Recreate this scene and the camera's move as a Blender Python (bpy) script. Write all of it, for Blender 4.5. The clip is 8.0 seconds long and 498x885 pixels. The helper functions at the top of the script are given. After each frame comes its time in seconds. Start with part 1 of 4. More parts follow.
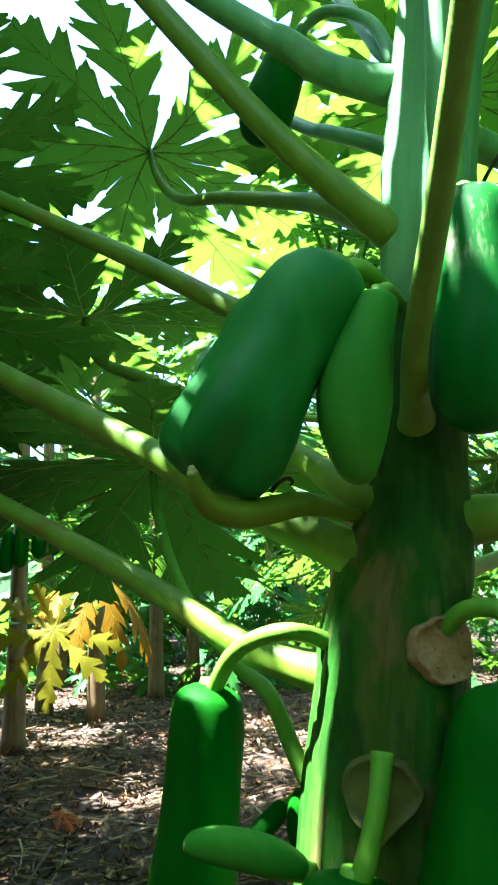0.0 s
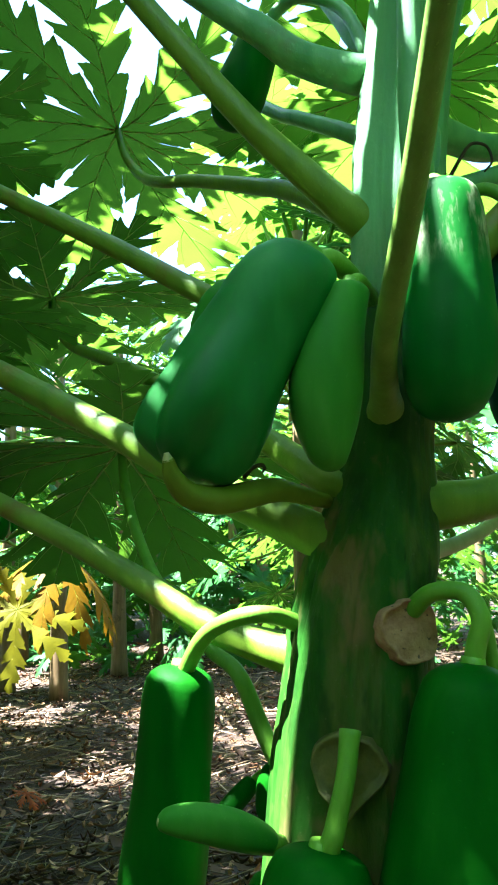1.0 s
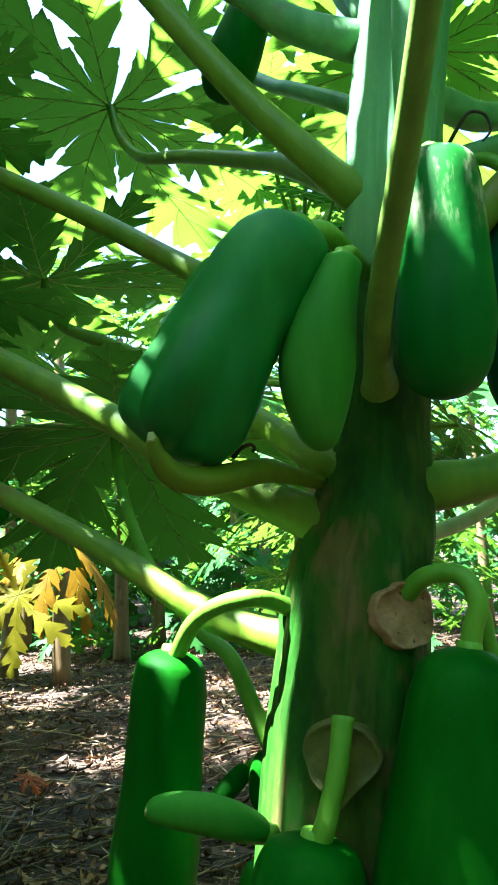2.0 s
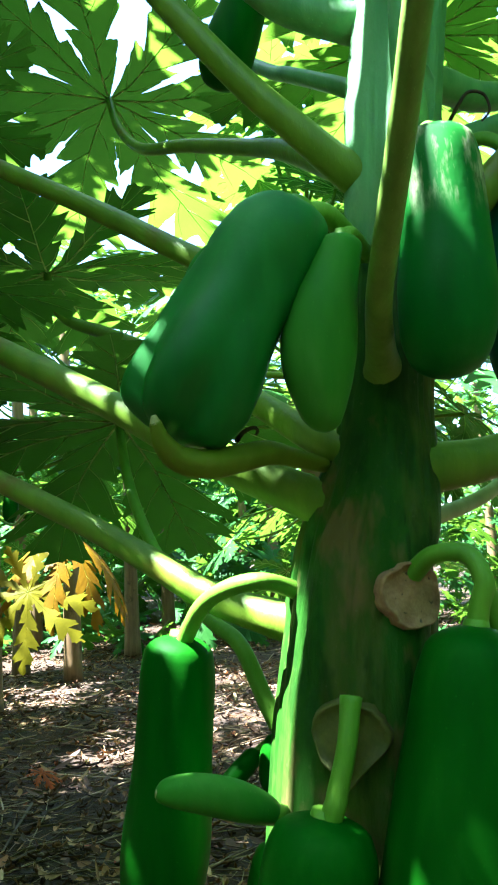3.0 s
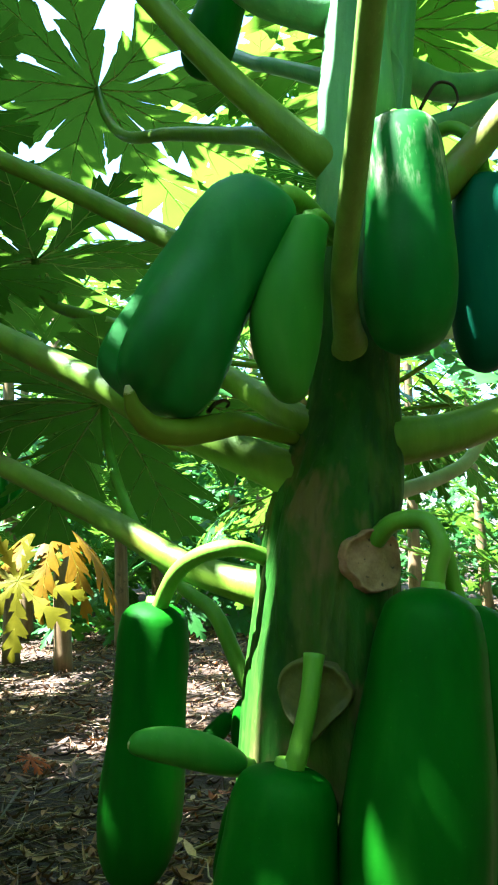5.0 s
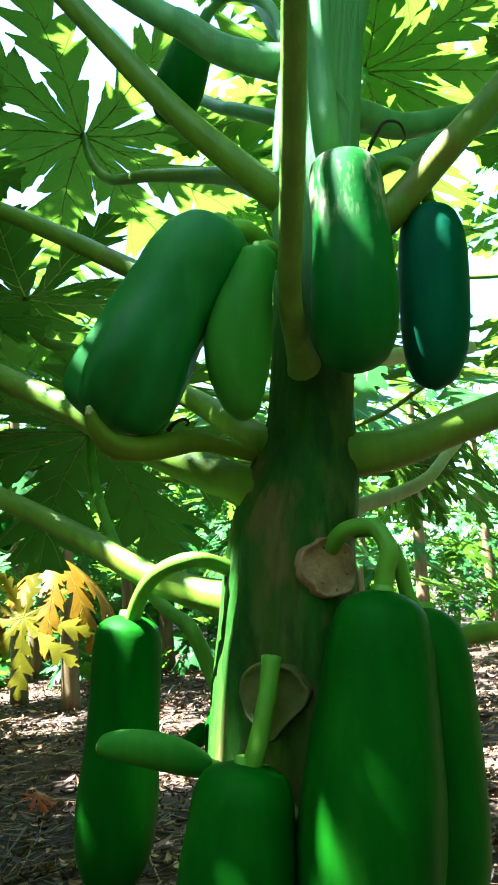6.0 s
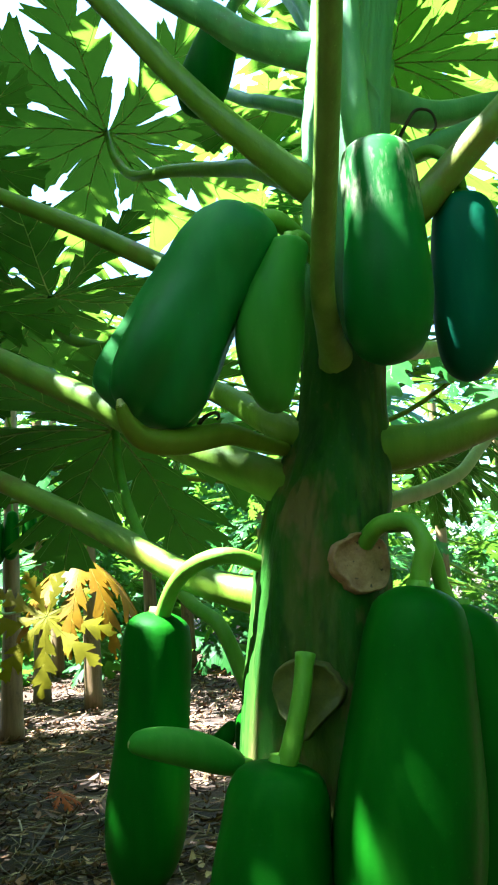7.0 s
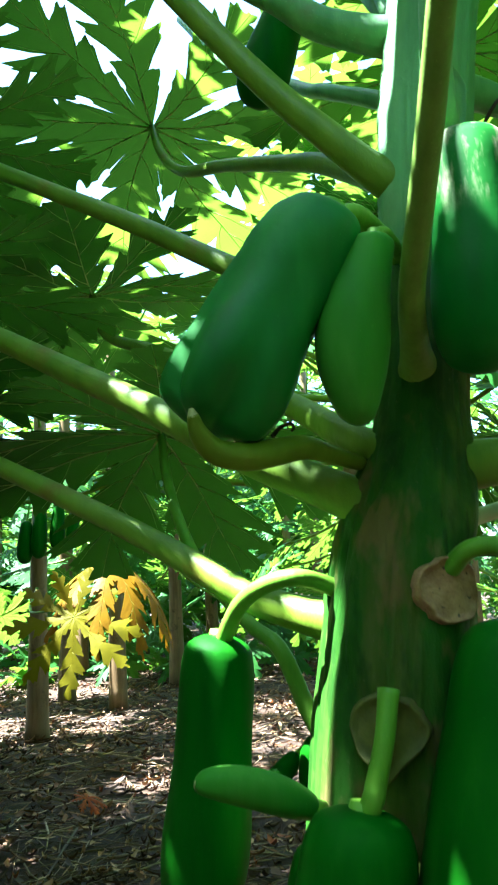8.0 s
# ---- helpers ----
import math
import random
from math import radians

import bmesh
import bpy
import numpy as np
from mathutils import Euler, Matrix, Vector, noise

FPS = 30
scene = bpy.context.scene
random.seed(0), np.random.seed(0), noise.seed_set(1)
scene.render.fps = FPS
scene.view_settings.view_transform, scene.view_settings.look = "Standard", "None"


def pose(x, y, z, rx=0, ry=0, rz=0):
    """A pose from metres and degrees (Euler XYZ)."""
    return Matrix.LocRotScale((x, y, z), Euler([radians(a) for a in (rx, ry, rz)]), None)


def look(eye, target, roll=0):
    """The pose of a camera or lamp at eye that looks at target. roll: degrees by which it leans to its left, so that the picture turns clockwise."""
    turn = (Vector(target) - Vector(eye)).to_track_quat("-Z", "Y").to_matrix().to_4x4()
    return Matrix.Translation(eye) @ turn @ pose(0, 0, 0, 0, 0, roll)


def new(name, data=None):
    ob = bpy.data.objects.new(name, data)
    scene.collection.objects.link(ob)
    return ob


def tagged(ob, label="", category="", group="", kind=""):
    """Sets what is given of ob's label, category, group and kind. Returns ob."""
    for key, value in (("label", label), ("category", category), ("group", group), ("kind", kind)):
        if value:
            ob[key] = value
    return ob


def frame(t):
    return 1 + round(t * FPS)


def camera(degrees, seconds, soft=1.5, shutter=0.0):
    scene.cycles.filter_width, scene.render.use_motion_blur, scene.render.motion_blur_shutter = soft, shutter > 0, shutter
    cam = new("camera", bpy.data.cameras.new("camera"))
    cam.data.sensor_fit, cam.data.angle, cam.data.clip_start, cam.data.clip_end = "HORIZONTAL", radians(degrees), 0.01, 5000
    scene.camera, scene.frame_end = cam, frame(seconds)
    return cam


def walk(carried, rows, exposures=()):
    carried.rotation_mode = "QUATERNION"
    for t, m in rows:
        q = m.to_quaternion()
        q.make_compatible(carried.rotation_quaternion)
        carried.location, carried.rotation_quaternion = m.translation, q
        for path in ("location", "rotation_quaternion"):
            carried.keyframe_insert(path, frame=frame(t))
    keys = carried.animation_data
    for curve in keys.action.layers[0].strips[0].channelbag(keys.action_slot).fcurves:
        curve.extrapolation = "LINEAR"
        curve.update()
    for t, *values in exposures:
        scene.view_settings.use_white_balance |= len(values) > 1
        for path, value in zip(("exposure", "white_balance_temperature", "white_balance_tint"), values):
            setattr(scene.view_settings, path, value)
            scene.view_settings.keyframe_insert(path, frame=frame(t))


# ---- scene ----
cam = camera(35.2, 8.0, soft=2.0, shutter=0.4)
PATH = [
    (0, (-0.026, -0.706, 1.057), (-0.33, 1.238, 1.417), -1.3),
    (0.2, (-0.026, -0.72, 1.057), (-0.307, 1.233, 1.387), -1.3),
    (0.5, (-0.037, -0.719, 1.061), (-0.28, 1.24, 1.381), -1.2),
    (1, (-0.032, -0.719, 1.061), (-0.246, 1.246, 1.368), -1.4),
    (1.5, (-0.027, -0.703, 1.06), (-0.238, 1.264, 1.351), -1.5),
    (2.8, (-0.023, -0.695, 1.059), (-0.268, 1.275, 1.305), -2.2),
    (3, (-0.022, -0.696, 1.05), (-0.261, 1.273, 1.307), -2.7),
    (3.2, (-0.011, -0.694, 1.036), (-0.266, 1.273, 1.292), -3.4),
    (3.5, (0.016, -0.72, 1.008), (-0.234, 1.238, 1.328), -4.9),
    (3.7, (0.036, -0.715, 0.976), (-0.233, 1.243, 1.287), -5.7),
    (4, (0.03, -0.716, 0.995), (-0.225, 1.258, 1.191), -4.8),
    (4.2, (0.027, -0.718, 0.994), (-0.229, 1.251, 1.23), -4.5),
    (5.3, (-0.007, -0.725, 1.034), (-0.219, 1.248, 1.285), -2.0),
    (5.5, (0.022, -0.73, 0.997), (-0.203, 1.237, 1.284), -4.4),
    (6, (0.045, -0.756, 1.002), (-0.191, 1.202, 1.334), -3.7),
    (6.5, (0.038, -0.749, 0.995), (-0.251, 1.197, 1.355), -4.2),
    (7, (0.033, -0.746, 0.999), (-0.253, 1.205, 1.334), -3.7),
    (7.5, (0.015, -0.736, 1.0), (-0.338, 1.209, 1.305), -3.7),
    (8, (-0.016, -0.703, 1.021), (-0.361, 1.238, 1.359), -2.6),
]
walk(cam, [(t, look(eye, target, roll)) for t, eye, target, roll in PATH], [(0.0, 4.44, 5380.0, 5.0), (8.0, 4.44, 5380.0, 5.0)])

# ---------------------------------------------------------------- light
SUN = Vector((-0.42, -0.12, 0.90)).normalized()
world = bpy.data.worlds.new("sky")
scene.world = world
world.use_nodes = True
wn = world.node_tree.nodes
sky = wn.new("ShaderNodeTexSky")
sky.sky_type, sky.sun_disc = "NISHITA", False
sky.sun_elevation = math.asin(SUN.z)
sky.sun_rotation = math.atan2(SUN.x, SUN.y)
sky.air_density, sky.dust_density = 1.0, 1.6
wn["Background"].inputs["Strength"].default_value = 0.046
world.node_tree.links.new(sky.outputs[0], wn["Background"].inputs["Color"])
sun_data = bpy.data.lights.new("sun", "SUN")
sun_data.energy, sun_data.angle, sun_data.color = 5.0, radians(0.53), (1.0, 0.96, 0.88)
sun = new("sun", sun_data)
sun.matrix_world = look((0, 0, 12), Vector((0, 0, 12)) - SUN)


# ---------------------------------------------------------------- materials
def mat(name):
    m = bpy.data.materials.new(name)
    m.use_nodes = True
    return m, m.node_tree, m.node_tree.nodes["Principled BSDF"]


def node(nt, kind, **inputs):
    n = nt.nodes.new(kind)
    for k, v in inputs.items():
        n.inputs[k.replace("_", " ")].default_value = v
    return n


def noise_tex(nt, scale, detail=4.0, rough=0.55, stretch=None):
    co = nt.nodes.new("ShaderNodeTexCoord")
    n = node(nt, "ShaderNodeTexNoise", Scale=scale, Detail=detail, Roughness=rough)
    if stretch:
        mp = node(nt, "ShaderNodeMapping", Scale=stretch)
        nt.links.new(co.outputs["Object"], mp.inputs["Vector"])
        nt.links.new(mp.outputs["Vector"], n.inputs["Vector"])
    else:
        nt.links.new(co.outputs["Object"], n.inputs["Vector"])
    return n.outputs["Fac"]


def ramp(nt, fac, stops):
    r = nt.nodes.new("ShaderNodeValToRGB")
    e = r.color_ramp.elements
    while len(e) < len(stops):
        e.new(0.5)
    for k, (p, c) in enumerate(stops):
        e[k].position, e[k].color = p, (*c, 1)
    nt.links.new(fac, r.inputs["Fac"])
    return r.outputs["Color"]


def mix(nt, fac, a, b, mode="MIX"):
    m = nt.nodes.new("ShaderNodeMix")
    m.data_type, m.blend_type = "RGBA", mode
    for sock, v in ((m.inputs[0], fac), (m.inputs[6], a), (m.inputs[7], b)):
        if isinstance(v, (int, float)):
            sock.default_value = v
        elif isinstance(v, tuple):
            sock.default_value = (*v, 1)
        else:
            nt.links.new(v, sock)
    return m.outputs[2]


def bump(nt, bsdf, height, strength, dist):
    b = node(nt, "ShaderNodeBump", Strength=strength, Distance=dist)
    nt.links.new(height, b.inputs["Height"])
    nt.links.new(b.outputs["Normal"], bsdf.inputs["Normal"])


def skin(name, dark, mid, pale, sheen=0.06):
    m, nt, b = mat(name)
    big = noise_tex(nt, 26, 4, 0.55, (1, 1, 0.22))
    fine = noise_tex(nt, 160, 4, 0.6)
    col = ramp(nt, big, [(0.25, dark), (0.55, mid), (0.85, pale)])
    speck = ramp(nt, noise_tex(nt, 330, 2), [(0.68, (0, 0, 0)), (0.78, (0.6, 0.6, 0.6))])
    col = mix(nt, speck, col, pale)
    stain = ramp(nt, noise_tex(nt, 34, 5, 0.7), [(0.68, (0, 0, 0)), (0.80, (0.7, 0.7, 0.7))])
    col = mix(nt, stain, col, tuple(0.35 * c + 0.02 for c in dark))
    nt.links.new(col, b.inputs["Base Color"])
    nt.links.new(ramp(nt, big, [(0.2, (0.46,) * 3), (0.8, (0.62,) * 3)]), b.inputs["Roughness"])
    b.inputs["Specular IOR Level"].default_value = sheen
    b.inputs["Subsurface Weight"].default_value = 0.06
    b.inputs["Subsurface Radius"].default_value = (0.004, 0.010, 0.002)
    bump(nt, b, fine, 0.06, 0.004)
    return m


FRUIT = skin("papaya_skin", (0.005, 0.048, 0.0010), (0.010, 0.081, 0.0020), (0.024, 0.128, 0.006), 0.045)
YOUNG = skin("young_papaya_skin", (0.028, 0.136, 0.009), (0.048, 0.182, 0.015), (0.092, 0.245, 0.034))
# upper copy of the fruit skin, colour and gloss raised for the sky sheen
UPPER_SHEEN = skin("upper_sheen_papaya_skin", (0.008, 0.084, 0.007), (0.014, 0.126, 0.012), (0.031, 0.182, 0.025), 0.22)
OLIVE = skin("olive_young_papaya_skin", (0.085, 0.130, 0.008), (0.125, 0.170, 0.014), (0.170, 0.205, 0.028))
SCUFFED = skin("scuffed_papaya_skin", (0.006, 0.068, 0.005), (0.011, 0.108, 0.009), (0.026, 0.160, 0.018), 0.12)
nt = SCUFFED.node_tree
b = nt.nodes["Principled BSDF"]
# scuff streaks on the shoulder, paled further to stand in for its sunlit patch
worn_and_lit = ramp(nt, noise_tex(nt, 70, 5, 0.6, (1, 1, 0.22)), [(0.46, (0, 0, 0)), (0.60, (0.9, 0.9, 0.9))])
pos = nt.nodes.new("ShaderNodeTexCoord")
sep = nt.nodes.new("ShaderNodeSeparateXYZ")
nt.links.new(pos.outputs["Object"], sep.inputs[0])
rng = nt.nodes.new("ShaderNodeMapRange")
rng.inputs[1].default_value, rng.inputs[2].default_value = 1.2920, 1.3289
nt.links.new(sep.outputs["Z"], rng.inputs[0])
cork = ramp(nt, noise_tex(nt, 160, 4, 0.7, (1, 1, 0.3)), [(0.35, (0.05, 0.045, 0.02)), (0.55, (0.32, 0.34, 0.20)), (0.8, (0.50, 0.50, 0.36))])
worn_and_lit = mix(nt, 1.0, worn_and_lit, rng.outputs[0], "MULTIPLY")
nt.links.new(mix(nt, worn_and_lit, b.inputs["Base Color"].links[0].from_socket, cork), b.inputs["Base Color"])
# teal of the glare over the upper fruit, put into the skin colour
BLUEISH = skin("veil_tinted_papaya_skin", (0.004, 0.052, 0.024), (0.008, 0.084, 0.040), (0.019, 0.128, 0.060))


def stem_mat(name, base, pale, brown, amount):
    m, nt, b = mat(name)
    streak = noise_tex(nt, 40, 5, 0.6, (1, 1, 0.12))
    col = ramp(nt, streak, [(0.3, base), (0.75, pale)])
    patch = ramp(nt, noise_tex(nt, 9, 5, 0.65), [(0.62 - amount, (0, 0, 0)), (0.72 - amount * 0.7, (1, 1, 1))])
    col = mix(nt, patch, col, brown)
    dots = ramp(nt, noise_tex(nt, 420, 2), [(0.68, (0, 0, 0)), (0.75, (0.5, 0.5, 0.5))])
    col = mix(nt, dots, col, tuple(min(1, 1.5 * c) for c in pale))
    nt.links.new(col, b.inputs["Base Color"])
    b.inputs["Roughness"].default_value = 0.5
    b.inputs["Specular IOR Level"].default_value = 0.25
    bump(nt, b, noise_tex(nt, 120, 5, 0.6, (1, 1, 0.3)), 0.25, 0.004)
    return m


TRUNK, nt, b = mat("trunk_bark")
streak = noise_tex(nt, 17, 6, 0.62, (1, 1, 0.13))
old = ramp(nt, streak, [(0.30, (0.008, 0.056, 0.002)), (0.50, (0.022, 0.078, 0.005)), (0.60, (0.050, 0.074, 0.010)), (0.80, (0.120, 0.112, 0.036))])
blotch = noise_tex(nt, 21, 4, 0.55, (1, 1, 0.42))
old = mix(nt, ramp(nt, blotch, [(0.52, (0, 0, 0)), (0.62, (0.75, 0.75, 0.75))]), old, (0.150, 0.096, 0.040))
old = mix(nt, ramp(nt, blotch, [(0.39, (0.7, 0.7, 0.7)), (0.47, (0, 0, 0))]), old, (0.006, 0.030, 0.002))
seam = noise_tex(nt, 30, 3, 0.5, (1, 1, 0.06))
old = mix(nt, ramp(nt, seam, [(0.33, (0.9, 0.9, 0.9)), (0.39, (0, 0, 0))]), old, (0.008, 0.012, 0.003))
# green upper stem, its colour paled for the glare on the trunk top
young = ramp(nt, streak, [(0.30, (0.085, 0.240, 0.085)), (0.75, (0.200, 0.390, 0.165))])
pos = nt.nodes.new("ShaderNodeTexCoord")
sep = nt.nodes.new("ShaderNodeSeparateXYZ")
nt.links.new(pos.outputs["Object"], sep.inputs[0])
add = nt.nodes.new("ShaderNodeMath")
nt.links.new(sep.outputs["Z"], add.inputs[0])
wob = nt.nodes.new("ShaderNodeMath")
wob.operation = "MULTIPLY"
wob.inputs[1].default_value = 0.30
nt.links.new(noise_tex(nt, 12, 5, 0.6, (1, 1, 0.25)), wob.inputs[0])
nt.links.new(wob.outputs[0], add.inputs[1])
rng = nt.nodes.new("ShaderNodeMapRange")
rng.inputs[1].default_value, rng.inputs[2].default_value = 1.40, 1.55
nt.links.new(add.outputs[0], rng.inputs[0])
col = mix(nt, rng.outputs[0], old, young)
dots = ramp(nt, noise_tex(nt, 260, 3), [(0.66, (0, 0, 0)), (0.76, (0.2, 0.2, 0.2))])
col = mix(nt, dots, col, (0.20, 0.18, 0.10))
nt.links.new(col, b.inputs["Base Color"])
b.inputs["Roughness"].default_value = 0.6
b.inputs["Specular IOR Level"].default_value = 0.15
bump(nt, b, noise_tex(nt, 70, 6, 0.65, (1, 1, 0.3)), 0.45, 0.006)
# green of the upper stalks, lightened for the same glare
TRUNK_UP = stem_mat("green_stem_bark", (0.080, 0.230, 0.075), (0.180, 0.360, 0.140), (0.130, 0.200, 0.080), 0.04)
PETIOLE = stem_mat("petiole_green", (0.078, 0.150, 0.006), (0.145, 0.225, 0.014), (0.125, 0.120, 0.010), 0.05)
PETIOLE_RED = stem_mat("petiole_bronze", (0.090, 0.165, 0.018), (0.170, 0.270, 0.040), (0.140, 0.150, 0.030), 0.02)
# grey stalk colour; on one stalk its paleness stands in for sunlight
GREY_LIT_STEM = stem_mat("grey_lit_stem", (0.260, 0.300, 0.150), (0.420, 0.450, 0.260), (0.300, 0.270, 0.150), 0.04)
STALK = stem_mat("stalk_green", (0.080, 0.210, 0.010), (0.150, 0.310, 0.022), (0.110, 0.180, 0.016), 0.0)
GREYBARK = stem_mat("grey_bark", (0.100, 0.062, 0.026), (0.200, 0.132, 0.064), (0.060, 0.040, 0.016), 0.06)

SCAR, nt, b = mat("leaf_scar_cork")
col = ramp(nt, noise_tex(nt, 60, 6, 0.7), [(0.3, (0.17, 0.080, 0.034)), (0.6, (0.33, 0.185, 0.095)), (0.8, (0.44, 0.290, 0.170))])
pits = ramp(nt, noise_tex(nt, 150, 2), [(0.66, (0, 0, 0)), (0.71, (1, 1, 1))])
nt.links.new(mix(nt, pits, col, (0.05, 0.03, 0.02)), b.inputs["Base Color"])
b.inputs["Roughness"].default_value = 0.8
bump(nt, b, noise_tex(nt, 220, 5), 0.5, 0.003)

HUSK, nt, b = mat("old_scar_husk")
nt.links.new(ramp(nt, noise_tex(nt, 45, 6, 0.7), [(0.3, (0.040, 0.048, 0.003)), (0.55, (0.080, 0.082, 0.008)), (0.8, (0.130, 0.118, 0.022))]), b.inputs["Base Color"])
b.inputs["Roughness"].default_value = 0.75
bump(nt, b, noise_tex(nt, 160, 5), 0.4, 0.003)

WITHER, nt, b = mat("withered_brown")
nt.links.new(ramp(nt, noise_tex(nt, 90, 4), [(0.3, (0.012, 0.009, 0.006)), (0.8, (0.070, 0.045, 0.025))]), b.inputs["Base Color"])
b.inputs["Roughness"].default_value = 0.85

PALE, nt, b = mat("pale_blossom_end")
nt.links.new(ramp(nt, noise_tex(nt, 120, 4), [(0.3, (0.20, 0.22, 0.07)), (0.8, (0.40, 0.38, 0.17))]), b.inputs["Base Color"])
b.inputs["Roughness"].default_value = 0.7


def leaf_mat(name, dark, mid, thin, through_light):
    m, nt, b = mat(name)
    info = nt.nodes.new("ShaderNodeObjectInfo")
    patch = noise_tex(nt, 7, 4, 0.6)
    col = ramp(nt, patch, [(0.3, dark), (0.75, mid)])
    hsv = node(nt, "ShaderNodeHueSaturation", Saturation=1.0)
    rnd = nt.nodes.new("ShaderNodeMapRange")
    nt.links.new(info.outputs["Random"], rnd.inputs[0])
    rnd.inputs[3].default_value, rnd.inputs[4].default_value = 0.7, 1.35
    nt.links.new(rnd.outputs[0], hsv.inputs["Value"])
    nt.links.new(col, hsv.inputs["Color"])
    nt.links.new(hsv.outputs[0], b.inputs["Base Color"])
    b.inputs["Roughness"].default_value = 0.5
    b.inputs["Specular IOR Level"].default_value = 0.10
    bump(nt, b, noise_tex(nt, 60, 4), 0.25, 0.004)
    tr = nt.nodes.new("ShaderNodeBsdfTranslucent")
    nt.links.new(mix(nt, patch, thin, tuple(0.7 * c for c in thin)), tr.inputs["Color"])
    ms = nt.nodes.new("ShaderNodeMixShader")
    ms.inputs[0].default_value = through_light
    nt.links.new(b.outputs[0], ms.inputs[1])
    nt.links.new(tr.outputs[0], ms.inputs[2])
    nt.links.new(ms.outputs[0], nt.nodes["Material Output"].inputs["Surface"])
    return m


LEAF = leaf_mat("leaf_green", (0.012, 0.056, 0.010), (0.029, 0.108, 0.015), (0.190, 0.395, 0.026), 0.25)
VEIN = leaf_mat("leaf_vein", (0.480, 0.600, 0.250), (0.600, 0.720, 0.350), (0.65, 0.80, 0.30), 0.50)
YELLOW = leaf_mat("leaf_yellow", (0.085, 0.078, 0.0005), (0.150, 0.130, 0.001), (0.230, 0.195, 0.001), 0.32)
OCHRE = leaf_mat("leaf_ochre", (0.130, 0.062, 0.001), (0.220, 0.120, 0.002), (0.290, 0.140, 0.003), 0.36)
RUST = leaf_mat("leaf_rust", (0.160, 0.030, 0.004), (0.330, 0.080, 0.012), (0.40, 0.10, 0.01), 0.25)

SOIL, nt, b = mat("soil")
col = ramp(nt, noise_tex(nt, 3.0, 8, 0.65), [(0.25, (0.013, 0.005, 0.001)), (0.55, (0.046, 0.019, 0.003)), (0.85, (0.150, 0.072, 0.018))])
grit = ramp(nt, noise_tex(nt, 55, 6, 0.7), [(0.35, (0.35, 0.35, 0.35)), (0.7, (1.3, 1.25, 1.15))])
nt.links.new(mix(nt, 1.0, col, grit, "MULTIPLY"), b.inputs["Base Color"])
b.inputs["Roughness"].default_value = 0.95
bump(nt, b, noise_tex(nt, 40, 8, 0.7), 0.8, 0.03)


def litter_mat(name, stops):
    m, nt, b = mat(name)
    geo = nt.nodes.new("ShaderNodeNewGeometry")
    col = ramp(nt, geo.outputs["Random Per Island"], stops)
    shade = ramp(nt, noise_tex(nt, 70, 5, 0.7), [(0.3, (0.55, 0.5, 0.45)), (0.8, (1.1, 1.1, 1.1))])
    nt.links.new(mix(nt, 1.0, col, shade, "MULTIPLY"), b.inputs["Base Color"])
    b.inputs["Roughness"].default_value = 0.75
    return m


LITTER = litter_mat("dry_leaf", [(0.0, (0.020, 0.007, 0.001)), (0.4, (0.085, 0.032, 0.005)), (0.70, (0.24, 0.110, 0.028)), (0.92, (0.56, 0.370, 0.180)), (1.0, (0.30, 0.050, 0.008))])
STICK = litter_mat("dry_stick", [(0.0, (0.07, 0.038, 0.016)), (0.5, (0.20, 0.125, 0.062)), (1.0, (0.48, 0.360, 0.220))])


# ---------------------------------------------------------------- shapes
def part(name, bm, material, parent, label=""):
    me = bpy.data.meshes.new(name)
    for f in bm.faces:
        f.smooth = True
    bm.to_mesh(me)
    bm.free()
    for m in material if isinstance(material, (list, tuple)) else [material]:
        me.materials.append(m)
    ob = new(name, me)
    ob.parent = parent
    return tagged(ob, label)


def thing(name, place, label, category, group="", kind=""):
    ob = new(name)
    ob.matrix_world = Matrix.Translation(place)
    ob.empty_display_size = 0.1
    return tagged(ob, label, category, group, kind)


def adopt(ob, parent, m):
    """Puts ob, made in world space, under a parent that stands at the pose m."""
    ob.parent = parent
    ob.matrix_basis = m.inverted()
    return ob


def spline(pts, per=6):
    """Points along a smooth curve through pts."""
    p = [Vector(q) for q in pts]
    p = [2 * p[0] - p[1]] + p + [2 * p[-1] - p[-2]]
    out = []
    for k in range(1, len(p) - 2):
        a, b_, c, d = p[k - 1:k + 3]
        for j in range(per):
            t = j / per
            out.append(0.5 * (2 * b_ + (c - a) * t + (2 * a - 5 * b_ + 4 * c - d) * t * t + (3 * b_ - a - 3 * c + d) * t ** 3))
    out.append(p[-2])
    return out


def sweep(bm, line, radius, seg=12, rim=None, mi=0):
    """A closed tube along line; radius(s) for s in 0..1; rim(s, a) scales it round the angle a."""
    n = len(line)
    tang = [(line[min(k + 1, n - 1)] - line[max(k - 1, 0)]).normalized() for k in range(n)]
    side = tang[0].orthogonal().normalized()
    rings = []
    for k in range(n):
        side = (side - side.dot(tang[k]) * tang[k]).normalized()
        other = tang[k].cross(side)
        s = k / (n - 1)
        r = radius(s)
        ring = []
        for j in range(seg):
            a = 2 * math.pi * j / seg
            q = r * (rim(s, a) if rim else 1)
            ring.append(bm.verts.new(line[k] + q * (math.cos(a) * side + math.sin(a) * other)))
        rings.append(ring)
    for u, v in zip(rings, rings[1:]):
        for j in range(seg):
            f = bm.faces.new((u[j], u[(j + 1) % seg], v[(j + 1) % seg], v[j]))
            f.material_index = mi
    bm.faces.new(rings[0][::-1]).material_index = mi
    bm.faces.new(rings[-1]).material_index = mi
    return bm


